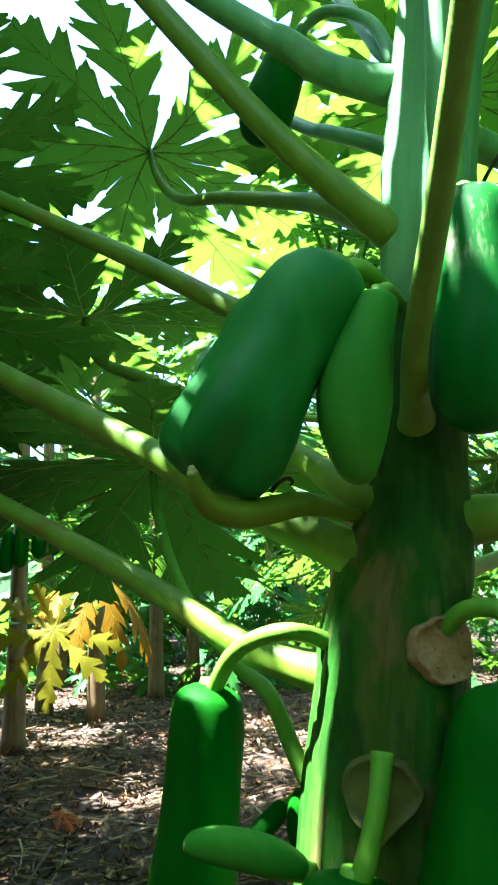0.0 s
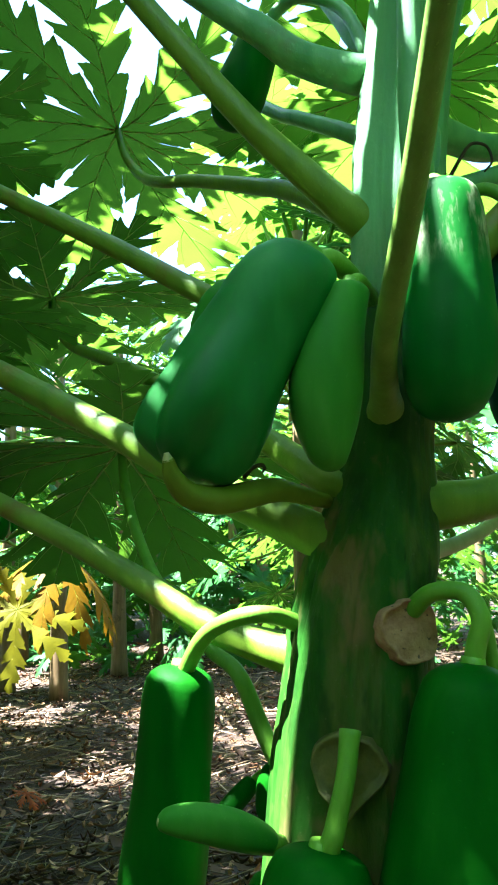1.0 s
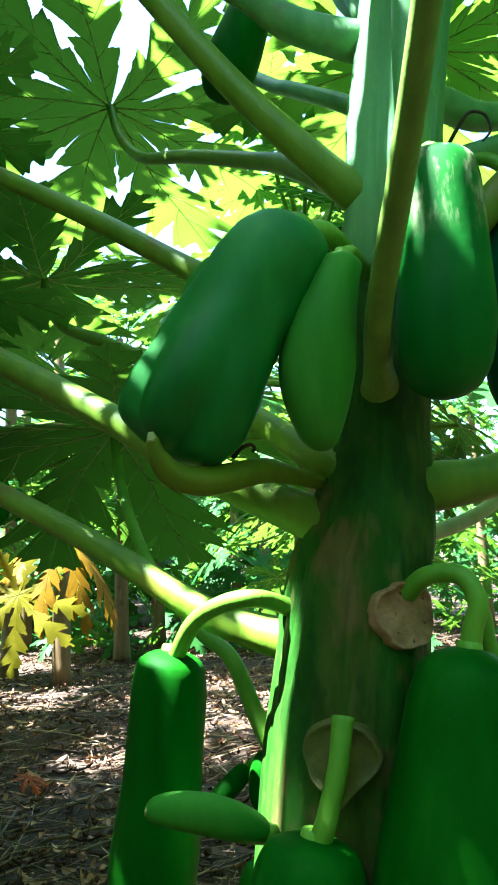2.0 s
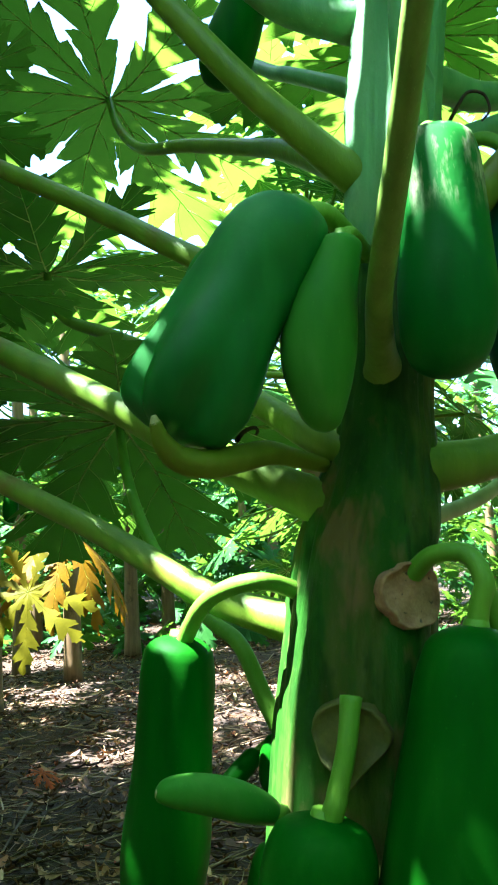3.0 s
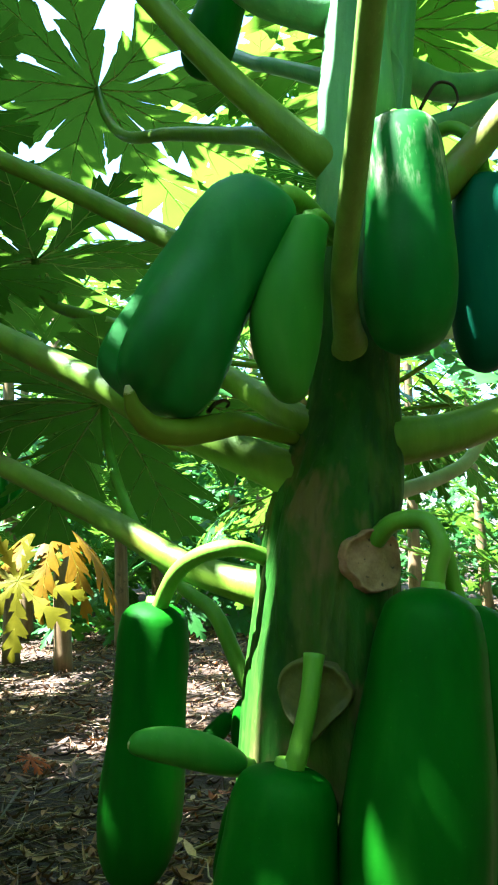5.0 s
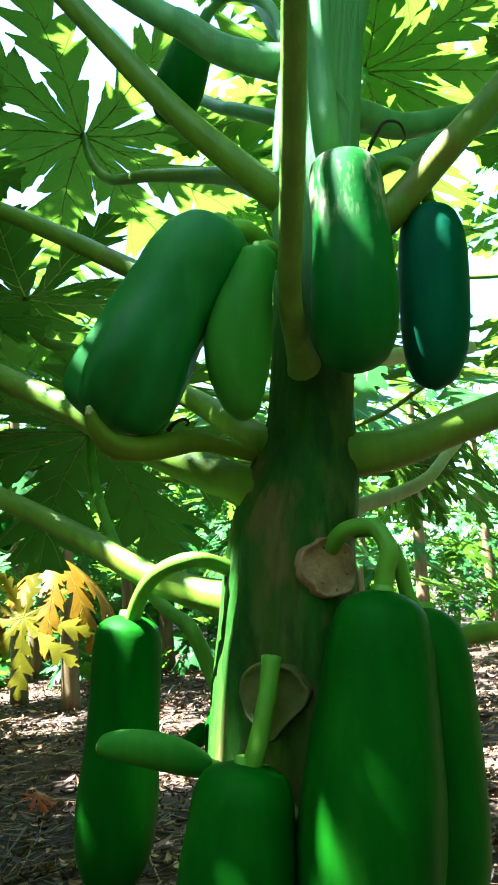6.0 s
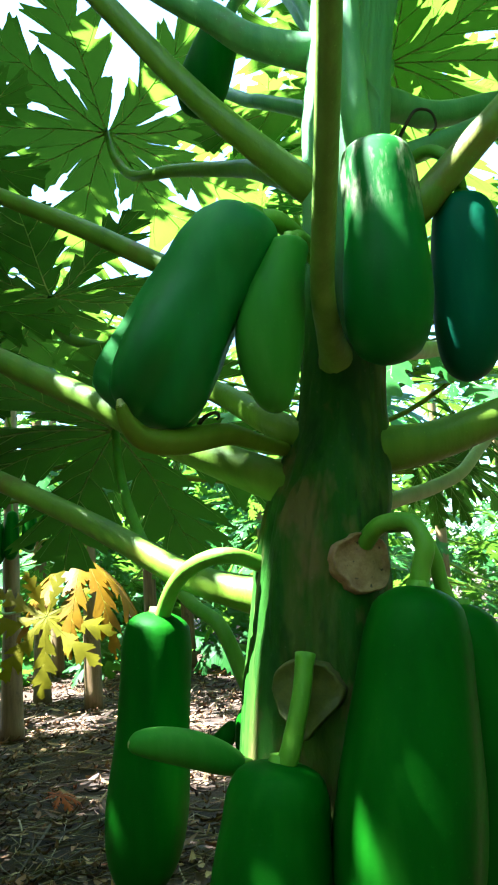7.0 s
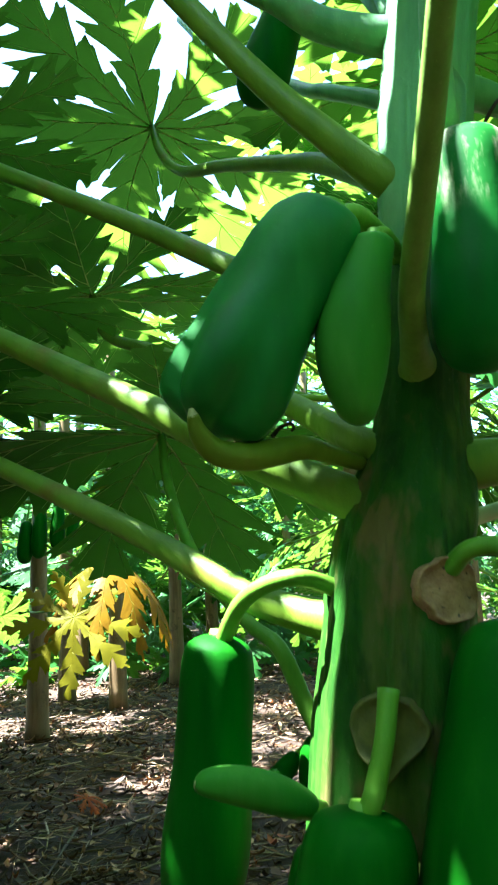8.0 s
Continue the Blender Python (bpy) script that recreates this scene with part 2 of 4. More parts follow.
def curve_of(values):
    """A smooth function on 0..1 through evenly spaced values."""
    v = [Vector((0, 0, q)) for q in values]
    dense = [q.z for q in spline(v, 10)]
    xs = np.linspace(0, 1, len(dense))
    return lambda s: float(max(0.0, np.interp(s, xs, dense)))


def rough_tube(pts, r0, r1, flare=1.5, seg=14, wobble=0.04, seed=0, per=7):
    """A petiole or stem: flared at its foot, tapering, slightly uneven."""
    bm = bmesh.new()
    off = Vector((seed * 3.1, seed * 1.7, 0.3))
    line = spline(pts, per)

    def rad(s):
        return (r0 + (r1 - r0) * s) * (1 + (flare - 1) * math.exp(-s * 9))

    def rim(s, a):
        return 1 + wobble * noise.noise(off + Vector((math.cos(a) * 1.2, math.sin(a) * 1.2, s * 6)))
    return sweep(bm, line, rad, seg, rim)


def papaya(top, bottom, width, profile, material, label, bulge=(0, 0, 0), lobes=0.03, ridge_turn=0.0, dents=0.03, seed=1, stalk=None, stalk_r=(0.006, 0.008), tip=None, stalk_label="", stalk_mat=None, end_lobes=0.0, crease=0.0):
    """One fruit with its stalk: profile gives the half width along the axis, from stalk to tip."""
    root = thing("papaya", top, label, "fruit", "papayas on the tree")
    top, bottom, bulge = Vector(top), Vector(bottom), Vector(bulge)
    axis = bottom - top
    prof = curve_of(profile)
    n, seg = 34, 36
    line = []
    for k in range(n):
        s = 0.5 - 0.5 * math.cos(math.pi * k / (n - 1))
        line.append((s, top + axis * s + bulge * (4 * s * (1 - s))))
    off = Vector((seed * 5.3, seed * 2.9, seed))
    bm = bmesh.new()
    tang = axis.normalized()
    side = tang.cross(Vector((0, 1, 0))).normalized()
    other = tang.cross(side)
    rings = []
    for k, (s, c) in enumerate(line):
        edge = min(1.0, s / 0.06, (1 - s) / 0.06)
        r = 0.5 * width * prof(s) * math.sqrt(max(0.0, 1 - (1 - edge) ** 2))
        if k in (0, n - 1):
            rings.append(bm.verts.new(c))
            continue
        ring = []
        for j in range(seg):
            a = 2 * math.pi * j / seg
            fold = 1 + math.cos(5 * (a + ridge_turn))
            q = r * (1 - crease * max(0.0, s - 0.35) * math.exp(-fold * fold * 6) + 0.3 * dents * noise.noise(off + Vector((2.2 * math.cos(a), 2.2 * math.sin(a), s * 11))) + lobes * (0.3 + 0.5 * s + 1.6 * max(0.0, s - 0.7) * end_lobes) * math.cos(5 * (a + ridge_turn)) + dents * noise.noise(off + Vector((math.cos(a), math.sin(a), s * 3.2))))
            ring.append(bm.verts.new(c + q * (math.cos(a) * side + math.sin(a) * other)))
        rings.append(ring)
    for j in range(seg):
        bm.faces.new((rings[0], rings[1][(j + 1) % seg], rings[1][j]))
        bm.faces.new((rings[-1], rings[-2][j], rings[-2][(j + 1) % seg]))
    for u, v in zip(rings[1:-2], rings[2:-1]):
        for j in range(seg):
            bm.faces.new((u[j], u[(j + 1) % seg], v[(j + 1) % seg], v[j]))
    bmesh.ops.recalc_face_normals(bm, faces=bm.faces)
    m = Matrix.Translation(top)
    adopt(part("fruit_body", bm, material, None), root, m)
    if stalk:
        st = rough_tube(list(stalk) + [top + 0.02 * tang], stalk_r[0], stalk_r[1], 1.25, 12, 0.05, seed)
        adopt(part("stalk", st, stalk_mat or STALK, None, stalk_label), root, m)
        # calyx collar where the stalk meets the fruit
        col = bmesh.new()
        sweep(col, [top - 0.004 * tang, top + 0.002 * tang, top + 0.010 * tang], lambda s: stalk_r[1] * (1.08 + 0.28 * s), 14)
        adopt(part("calyx", col, stalk_mat or STALK, None), root, m)
    if tip:
        tb = bmesh.new()
        sweep(tb, spline(tip, 5), lambda s: 0.0052 * (1 - 0.75 * s) * (width / 0.08), 8)
        adopt(part("blossom_end", tb, PALE, None, "pale dried blossom end"), root, m)
    return root


def leaf_mesh(name, mats, lobes=9, fine=2, veins=True, droop=0.12, curl=0.05, seed=0, hang=0.0, web=0.27, slim=1.0, fill=0.0):
    """A papaya leaf of radius 1: lobes round a hub, each cut into pointed fingers, its ribs raised below. Hub at the origin, middle lobe along +y."""
    rnd = random.Random(seed)
    bm = bmesh.new()
    ways = [math.pi / 2 + (k - (lobes - 1) / 2) * radians(350 / lobes) + rnd.uniform(-0.07, 0.07) for k in range(lobes)]
    for k in range(lobes):
        ang = ways[k]
        # half the sector on either side, so that neighbouring lobes meet along one line up to the web
        sector = {-1: 0.5 * (ang - ways[k - 1]) if k else radians(175 / lobes), 1: 0.5 * (ways[k + 1] - ang) if k < lobes - 1 else radians(175 / lobes)}
        mid = abs(k - (lobes - 1) / 2) / ((lobes - 1) / 2)
        length = (1.0 - 0.34 * mid ** 1.5) * rnd.uniform(0.88, 1.08)
        d, e = Vector((math.cos(ang), math.sin(ang), 0)), Vector((-math.sin(ang), math.cos(ang), 0))
        lift, bend = rnd.uniform(-0.09, 0.07) + 0.20 * mid ** 3, rnd.uniform(-0.14, 0.14)

        def place(u, v, dz=0.0):
            free = max(0.0, u - web * length)
            p = d * u + e * (v + bend * free * free * 1.6)
            rr = min(p.length, 1.15)
            z = -droop * rr ** 2 + lift * free * 1.4 - curl * abs(v) * 1.6 + 0.014 * math.sin(9 * p.x + seed) * math.sin(8 * p.y) + dz
            if hang:
                sq = 1 - 0.55 * hang * min(1.0, rr)
                return Vector((p.x * sq, p.y * sq, z * (1 - 0.75 * hang) - hang * 0.95 * rr ** 1.3))
            return Vector((p.x, p.y, z))

        def rib(pts, r, dz):
            sweep(bm, [place(u, v, dz) for u, v in pts], lambda s: r * (1 - 0.8 * s), 4, None, 1)

        rows_n, m = ((11, 3), (26, 4), (60, 4))[fine]
        shear = 0.95
        wedge = {sg: math.tan(h_) / (1 - shear * math.tan(h_)) for sg, h_ in sector.items()}
        reach = {sg: [rnd.uniform(0.82, 1.10) for _ in range(m + 1)] for sg in (-1, 1)}
        slip = {-1: rnd.uniform(-0.15, 0.15), 1: rnd.uniform(0.25, 0.55)}

        def half_width(s, sg):
            """Half the width of the lobe at s, cut into forward-pointing fingers beyond the web."""
            env = min(wedge[sg] * s * (1.0 if s <= web else 0.90 + 0.22 * fill), (0.42 + 0.10 * fill) * max(0.0, 1 - s) ** (0.75 - 0.15 * fill) + 0.004)
            if s <= web:
                return length * env
            p = (s - web) / (0.985 - web) * m + slip[sg] * min(1.0, (s - web) / 0.08)
            fr, q = p % 1, min(m, int(p))
            tooth = (math.sin(math.pi * fr) ** 0.80) * (1 - 0.26 * math.sin(3 * math.pi * fr) ** 2)
            floor_ = 0.11 + 0.22 * fill + 0.6 * math.exp(-(s - web) / 0.05)
            return length * slim ** 0.5 * env * (min(1.0, floor_) + (1 - min(1.0, floor_)) * tooth * reach[sg][q])

        core = [(i / rows_n * length, 0.0) for i in range(rows_n + 1)]
        rows = []
        for i in range(rows_n + 1):
            t_ = i / rows_n
            row = []
            for sg, f in ((-1, 1.0), (-1, 0.5), (1, 0.0), (1, 0.5), (1, 1.0)):
                w = max(0.0012, half_width(t_, sg)) * f
                row.append(bm.verts.new(place(t_ * length + shear * w, sg * w)))
            rows.append(row)
        for p, q in zip(rows, rows[1:]):
            for j in ((0, 1, 2, 3) if fine else (0, 3)):
                if fine:
                    bm.faces.new((p[j], p[j + 1], q[j + 1], q[j]))
                else:
                    o = 0 if j == 0 else 2
                    bm.faces.new((p[o], p[o + 2], q[o + 2], q[o]))
        if not fine:
            bmesh.ops.delete(bm, geom=[v_ for r_ in rows for v_ in (r_[1], r_[3])], context="VERTS")
        if veins:
            rib(core[::6] if fine > 1 else core[::6], 0.0048, -0.002)
            for sg in (-1, 1):
                for q in range(m):
                    t_ = web + (q + 0.5 - slip[sg]) / m * (0.985 - web)
                    if 0.1 < t_ < 0.93:
                        w = half_width(t_, sg) * 0.9
                        s0 = max(0.03, t_ - 0.10)
                        rib([(s0 * length + (t_ - s0) * length * r * r + shear * w * r, sg * w * r) for r in (0, 0.35, 0.7, 1)], 0.0021, -0.0015)
    me = bpy.data.meshes.new(name)
    for f in bm.faces:
        f.smooth = True
    bm.to_mesh(me)
    bm.free()
    for m in mats:
        me.materials.append(m)
    return me


def leaf_pose(hub, out, tilt, roll=0.0, size=0.3, spin=0.0):
    """The pose of a blade: its middle lobe points along out, dipping by tilt degrees."""
    out = Vector((out[0], out[1], 0)).normalized()
    y = out * math.cos(radians(tilt)) - Vector((0, 0, 1)) * math.sin(radians(tilt))
    x = y.cross(Vector((0, 0, 1))).normalized()
    z = x.cross(y)
    rot = Matrix((x, y, z)).transposed().to_4x4()
    return Matrix.Translation(hub) @ rot @ Matrix.Rotation(radians(roll), 4, "Y") @ Matrix.Rotation(radians(spin), 4, "Z") @ Matrix.Scale(size, 4)


NEAR_LEAVES = [leaf_mesh("leaf_blade", (LEAF, VEIN), 9, 2, True, d, c, s, 0.0, 0.22, 1.0, 0.8) for d, c, s in ((0.10, 0.05, 1), (0.16, 0.08, 2), (0.06, 0.03, 3), (0.22, 0.06, 4))]
FAR_LEAVES = [leaf_mesh("leaf_blade", (LEAF, VEIN), n_, 1, True, d, c, s, 0.0, 0.17, 0.9, 0.4) for n_, d, c, s in ((9, 0.15, 0.06, 11), (8, 0.28, 0.05, 12), (9, 0.40, 0.10, 13), (9, 0.08, 0.04, 14))]
LOW_LEAVES = [leaf_mesh("leaf_blade", (LEAF, VEIN), 6, 0, False, d, c, s) for d, c, s in ((0.2, 0.05, 21), (0.35, 0.08, 22))]


def blade(parent, parent_m, hub, out, tilt, roll, size, me, spin=0.0):
    ob = new("leaf_blade", me)
    ob.parent = parent
    ob.matrix_basis = parent_m.inverted() @ leaf_pose(hub, out, tilt, roll, size, spin)
    return ob


# ---------------------------------------------------------------- ground
def ground_z(x, y):
    near = math.exp(-((x / 9) ** 2 + ((y - 4) / 9) ** 2))
    p = Vector((x, y, 0))
    return near * (0.07 * noise.noise(p * 0.8) + 0.035 * noise.noise(p * 2.7 + Vector((5, 1, 0))) + 0.015 * noise.noise(p * 7))


def axis_steps(lo, hi, step, far):
    inner = list(np.arange(lo, hi + 1e-6, step))
    grow, out = step, []
    while (out[-1] if out else 0) < far:
        grow *= 1.35
        out.append((out[-1] if out else 0) + grow)
    return [lo - q for q in reversed(out)] + inner + [hi + q for q in out]


gx, gy = axis_steps(-5, 4, 0.09, 400), axis_steps(-2, 10, 0.09, 400)
verts = [(x, y, ground_z(x, y)) for y in gy for x in gx]
faces = [(j * len(gx) + i, j * len(gx) + i + 1, (j + 1) * len(gx) + i + 1, (j + 1) * len(gx) + i) for j in range(len(gy) - 1) for i in range(len(gx) - 1)]
me = bpy.data.meshes.new("ground")
me.from_pydata(verts, [], faces)
me.polygons.foreach_set("use_smooth", [True] * len(faces))
me.materials.append(SOIL)
tagged(new("ground", me), "dry brown orchard soil strewn with dead leaves", "ground", kind="structure")

# dry leaf scraps and sticks over the soil
rnd = random.Random(5)
bm = bmesh.new()
for k in range(25000):
    y = 0.6 + 9.5 * rnd.random() ** 1.3
    x = rnd.uniform(-0.75, 0.45) * (y + 1.2)
    if k % 5 == 0 and noise.noise(Vector((x, y, 3)) * 0.9) < -0.1:
        continue
    c = Vector((x, y, ground_z(x, y) + rnd.uniform(0.004, 0.035)))
    a, ln, wd = rnd.uniform(0, 6.28), 0.018 + 0.10 * rnd.random() ** 2.4, 0.002 + 0.015 * rnd.random() ** 1.6
    d = Vector((math.cos(a), math.sin(a), rnd.uniform(-0.35, 0.45)))
    e = Vector((-math.sin(a), math.cos(a), rnd.uniform(-0.6, 0.6)))
    up = Vector((0, 0, 0.022 * rnd.random() ** 2))
    row = []
    for s, w in ((-1, 0.25), (-0.3, 1), (0.4, 0.8), (1, 0.1)):
        m_ = c + d * ln * 0.5 * s + up * s * s
        row.append((bm.verts.new(m_ + e * wd * w + up * 0.6), bm.verts.new(m_), bm.verts.new(m_ - e * wd * w + up * 0.5)))
    for p, q in zip(row, row[1:]):
        bm.faces.new((p[0], p[1], q[1], q[0]))
        bm.faces.new((p[1], p[2], q[2], q[1]))
tagged(part("leaf_litter", bm, LITTER, None), "curled pale brown dead leaf scraps on the soil", "leaf litter", kind="stuff")
bm = bmesh.new()
for k in range(4200):
    y = 0.8 + 9 * rnd.random() ** 1.3
    x = rnd.uniform(-0.75, 0.45) * (y + 1.2)
    a, ln = rnd.gauss(0.15, 0.8), 0.06 + 0.7 * rnd.random() ** 2
    d = Vector((math.cos(a), math.sin(a), 0))
    line = []
    z = rnd.uniform(0.005, 0.03)
    for s in (-0.5, -0.15, 0.2, 0.5):
        q = Vector((x, y, 0)) + d * ln * s + Vector((-d.y, d.x, 0)) * rnd.uniform(-0.03, 0.03)
        line.append(Vector((q.x, q.y, ground_z(q.x, q.y) + z + 0.03 * s * rnd.random())))
    r0 = 0.0014 + 0.006 * rnd.random() ** 2.5
    sweep(bm, line, lambda s: r0 * (1 - 0.5 * s), 5)
tagged(part("dry_sticks", bm, STICK, None), "thin bleached fallen leaf stalks lying on the soil", "dry sticks", kind="stuff")


# ---------------------------------------------------------------- the papaya tree in front
tree = thing("papaya_tree", (-0.075, 0.0, 0.0), "fruiting papaya tree with ridged green-brown trunk", "tree")
TREE_M = Matrix.Translation((-0.075, 0.0, 0.0))
TRUNK_LINE = [(-0.085, 0.0, -0.03), (-0.068, 0.0, 0.42), (-0.0326, 0.0, 0.8347), (-0.0200, 0.0, 0.9537), (-0.0095, 0.0, 1.030), (0.0030, 0.0, 1.075), (0.0125, 0.003, 1.124),
              (0.0185, 0.008, 1.182), (0.0300, 0.015, 1.300), (0.0400, 0.020, 1.412), (0.0525, 0.030, 1.530), (0.115, 0.03, 1.95), (0.125, 0.03, 2.15)]
TR = [0.078, 0.072, 0.0707, 0.0665, 0.0610, 0.0560, 0.0455, 0.0410, 0.0430, 0.0455, 0.0450, 0.040, 0.018]
trunk_rad = curve_of(TR)


def trunk_rim(s, a):
    groove = noise.noise(Vector((math.cos(a) * 4.5 + 3, math.sin(a) * 4.5, s * 5)))
    return (1 + 0.040 * math.cos(5 * a + 2.2 * math.sin(s * 7)) + 0.04 * noise.noise(Vector((math.cos(a) * 1.6, math.sin(a) * 1.6, s * 16)))
            - 0.060 * max(0.0, 0.16 - abs(groove)) / 0.16 + 0.008 * noise.noise(Vector((math.cos(a) * 9, math.sin(a) * 9, s * 40))))


line = spline(TRUNK_LINE, 14)
bm = bmesh.new()
sweep(bm, line, trunk_rad, 110, trunk_rim)
trunk_mesh = part("trunk", bm, TRUNK, None, "ridged trunk, brown below and green above")
trunk = adopt(trunk_mesh, tree, TREE_M)


def leaf_scar(centre, normal, w, h, seed, material=None, turn=0.0, rim_h=0.004, label="corky tan leaf scar with a raised rim", shape=None):
    """A shield-shaped scar that hugs the trunk: a raised rim round a hollow face with small pits."""
    n = Vector(normal).normalized()
    u = n.cross(Vector((0, 0, 1))).normalized()
    v = u.cross(n)
    if v.z < 0:
        v = -v
    u, v = math.cos(turn) * u + math.sin(turn) * v, math.cos(turn) * v - math.sin(turn) * u
    c = Vector(centre)
    bm = bmesh.new()
    seg, rings = 40, []
    for q, lift in ((1.03, -0.014), (1.0, -0.001), (0.97, rim_h), (0.92, rim_h * 1.1), (0.86, rim_h * 0.2), (0.66, -rim_h * 0.3), (0.42, -rim_h * 0.15), (0.2, rim_h * 0.3)):
        ring = []
        for j in range(seg):
            a = 2 * math.pi * j / seg
            x, y = math.cos(a), math.sin(a)
            wide = 0.16 + 0.84 * (y * 0.5 + 0.5) ** 0.55 + 0.10 * (1 - y * y)
            if shape:
                f_ = a / (2 * math.pi) * len(shape)
                i_, t_ = int(f_), f_ % 1
                reach_ = shape[i_ % len(shape)] * (1 - t_) + shape[(i_ + 1) % len(shape)] * t_
                x, y, wide = x * reach_, y * reach_, 1.0
            rag = 1 + 0.16 * noise.noise(Vector((x * 1.7, y * 1.7, seed * 3.3))) + 0.05 * noise.noise(Vector((x * 6, y * 6, seed)))
            px_, py_ = x * wide * w * 0.5 * q * rag, y * h * 0.5 * q * rag
            bend = -0.5 * px_ * px_ / 0.060
            lump = 0.0016 * noise.noise(Vector((px_ * 90, py_ * 40, seed))) * (1 if q < 0.9 else 0.4)
            ring.append(bm.verts.new(c + u * px_ + v * py_ + n * (lift + bend + lump)))
        rings.append(ring)
    for a_, b_ in zip(rings, rings[1:]):
        for j in range(seg):
            bm.faces.new((a_[j], a_[(j + 1) % seg], b_[(j + 1) % seg], b_[j]))
    bm.faces.new(rings[-1])
    bmesh.ops.recalc_face_normals(bm, faces=bm.faces)
    ob = part("leaf_scar", bm, material or SCAR, None, label)
    ob.parent = trunk
    return ob


leaf_scar((0.0258, -0.0565, 1.0050), (0.50, -0.87, 0.06), 0.0560, 0.0500, 1, None, 0.0, 0.0028, shape=(1.05, 1.02, 1.0, 1.08, 1.0, 1.08, 1.15, 0.95))
leaf_scar((0.0670, -0.0120, 1.4450), (0.25, -0.97, 0.02), 0.0343, 0.0829, 7, TRUNK_UP, 0.0, 0.003, "pale green young leaf scar")
leaf_scar((-0.0324, -0.0780, 0.8971), (-0.10, -0.99, 0.05), 0.0712, 0.0620, 3, HUSK, 0.12, 0.0025, "olive old leaf scar with a curled rim")


# how far each blade is turned on its stalk, in degrees
SPIN = {1: 28, 4: 8, 7: 4}


def petiole(pts, r0, r1, material=None, leaf=None, flare=1.6, seed=1, label="", on=0.0, rise=0.0, veer=(0, 0, 0)):
    """A leaf stalk of the front tree, carried on straight for a while, and its blade where leaf is (radius, mesh, tilt, roll)."""
    p = [Vector(q) for q in pts]
    if on:
        d = (p[-1] - p[-2]).normalized()
        p += [p[-1] + d * on * 0.5 + Vector((0, 0, rise * 0.25)), p[-1] + d * on + Vector((0, 0, rise)) + Vector(veer)]
    ob = part("petiole", rough_tube(p, r0, r1, flare, 28, 0.05, seed, 10), material or PETIOLE, None, label)
    adopt(ob, tree, TREE_M)
    if leaf:
        size, k, tilt, roll = leaf
        out = p[-1] - Vector((0.0141, 0.0100, 1.2252))
        blade(ob, Matrix(), p[-1], out, tilt, roll, size, NEAR_LEAVES[k], SPIN.get(seed, 0))
    return ob


# big stalk rising to the upper left
petiole([(0.0307, 0.0100, 1.3718), (-0.0019, 0.0000, 1.3882), (-0.0477, -0.0050, 1.4317), (-0.1132, 0.0000, 1.5078), (-0.2123, 0.0100, 1.6443)], 0.0166, 0.0105, PETIOLE, (0.36, 0, 20, 5), 1.7, 1, on=0.88, rise=0.02, veer=(0, 0.22, 0))
# stalk just above it
petiole([(0.0445, 0.0400, 1.5549), (0.0052, 0.0300, 1.5568), (-0.0523, 0.0300, 1.5822), (-0.0949, 0.0300, 1.6195), (-0.1475, 0.0400, 1.6661)], 0.0195, 0.0126, TRUNK_UP, None, 1.4, 2, on=0.85, rise=0.10, veer=(0, 0.30, 0))
# stalk that rises in front, over the way of the camera
petiole([(0.0170, -0.0050, 1.1900), (0.0150, -0.0350, 1.1970), (0.0125, -0.0700, 1.2090), (0.0115, -0.1250, 1.2330), (0.0260, -0.2200, 1.3000), (0.0440, -0.3370, 1.4000), (0.0620, -0.4530, 1.5000)], 0.0116, 0.0068, PETIOLE_RED, (0.30, 2, 25, 0), 2.2, 3, "bronze-tinged leaf stalk", on=0.40)
# upright stalks beside it
petiole([(0.0609, 0.0000, 1.3760), (0.0546, -0.0320, 1.4257), (0.0543, -0.0300, 1.5004), (0.0574, -0.0250, 1.5927)], 0.0155, 0.0098, TRUNK_UP, (0.35, 3, 30, 10), 1.2, 4, on=0.45)
petiole([(0.0704, 0.0300, 1.4999), (0.0921, 0.0200, 1.5690), (0.1135, 0.0200, 1.6465)], 0.0138, 0.0099, TRUNK_UP, (0.33, 1, 20, 0), 1.2, 5, on=0.40)
# stalk of the leaf high on the left
petiole([(0.0081, 0.0300, 1.3958), (-0.0654, 0.1400, 1.4866), (-0.1160, 0.2200, 1.5385), (-0.2202, 0.3600, 1.6261), (-0.3229, 0.5000, 1.7064), (-0.3932, 0.6200, 1.8154), (-0.4342, 0.7000, 1.9241)], 0.012, 0.008, PETIOLE, (0.50, 0, 8, 6), 1.4, 6)
# long pale stalk to the left
petiole([(-0.0035, 0.0200, 1.2391), (-0.0878, 0.0600, 1.2993), (-0.1812, 0.1000, 1.3642), (-0.2872, 0.1400, 1.4393), (-0.4238, 0.1900, 1.5285)], 0.0130, 0.0105, PETIOLE, (0.38, 1, 20, 0), 1.5, 7, on=0.30)
# stalk of the dark leaf left of the hanging fruit
petiole([(0.0000, 0.0000, 1.1120), (-0.0264, -0.0060, 1.1270), (-0.0612, 0.0200, 1.1531), (-0.1269, 0.1200, 1.2094), (-0.2378, 0.2800, 1.2910), (-0.3720, 0.4400, 1.3795), (-0.4771, 0.5600, 1.4451), (-0.5382, 0.6400, 1.5167), (-0.5655, 0.7000, 1.5826)], 0.0165, 0.0075, PETIOLE, (0.44, 2, 5, -6), 1.1, 8)
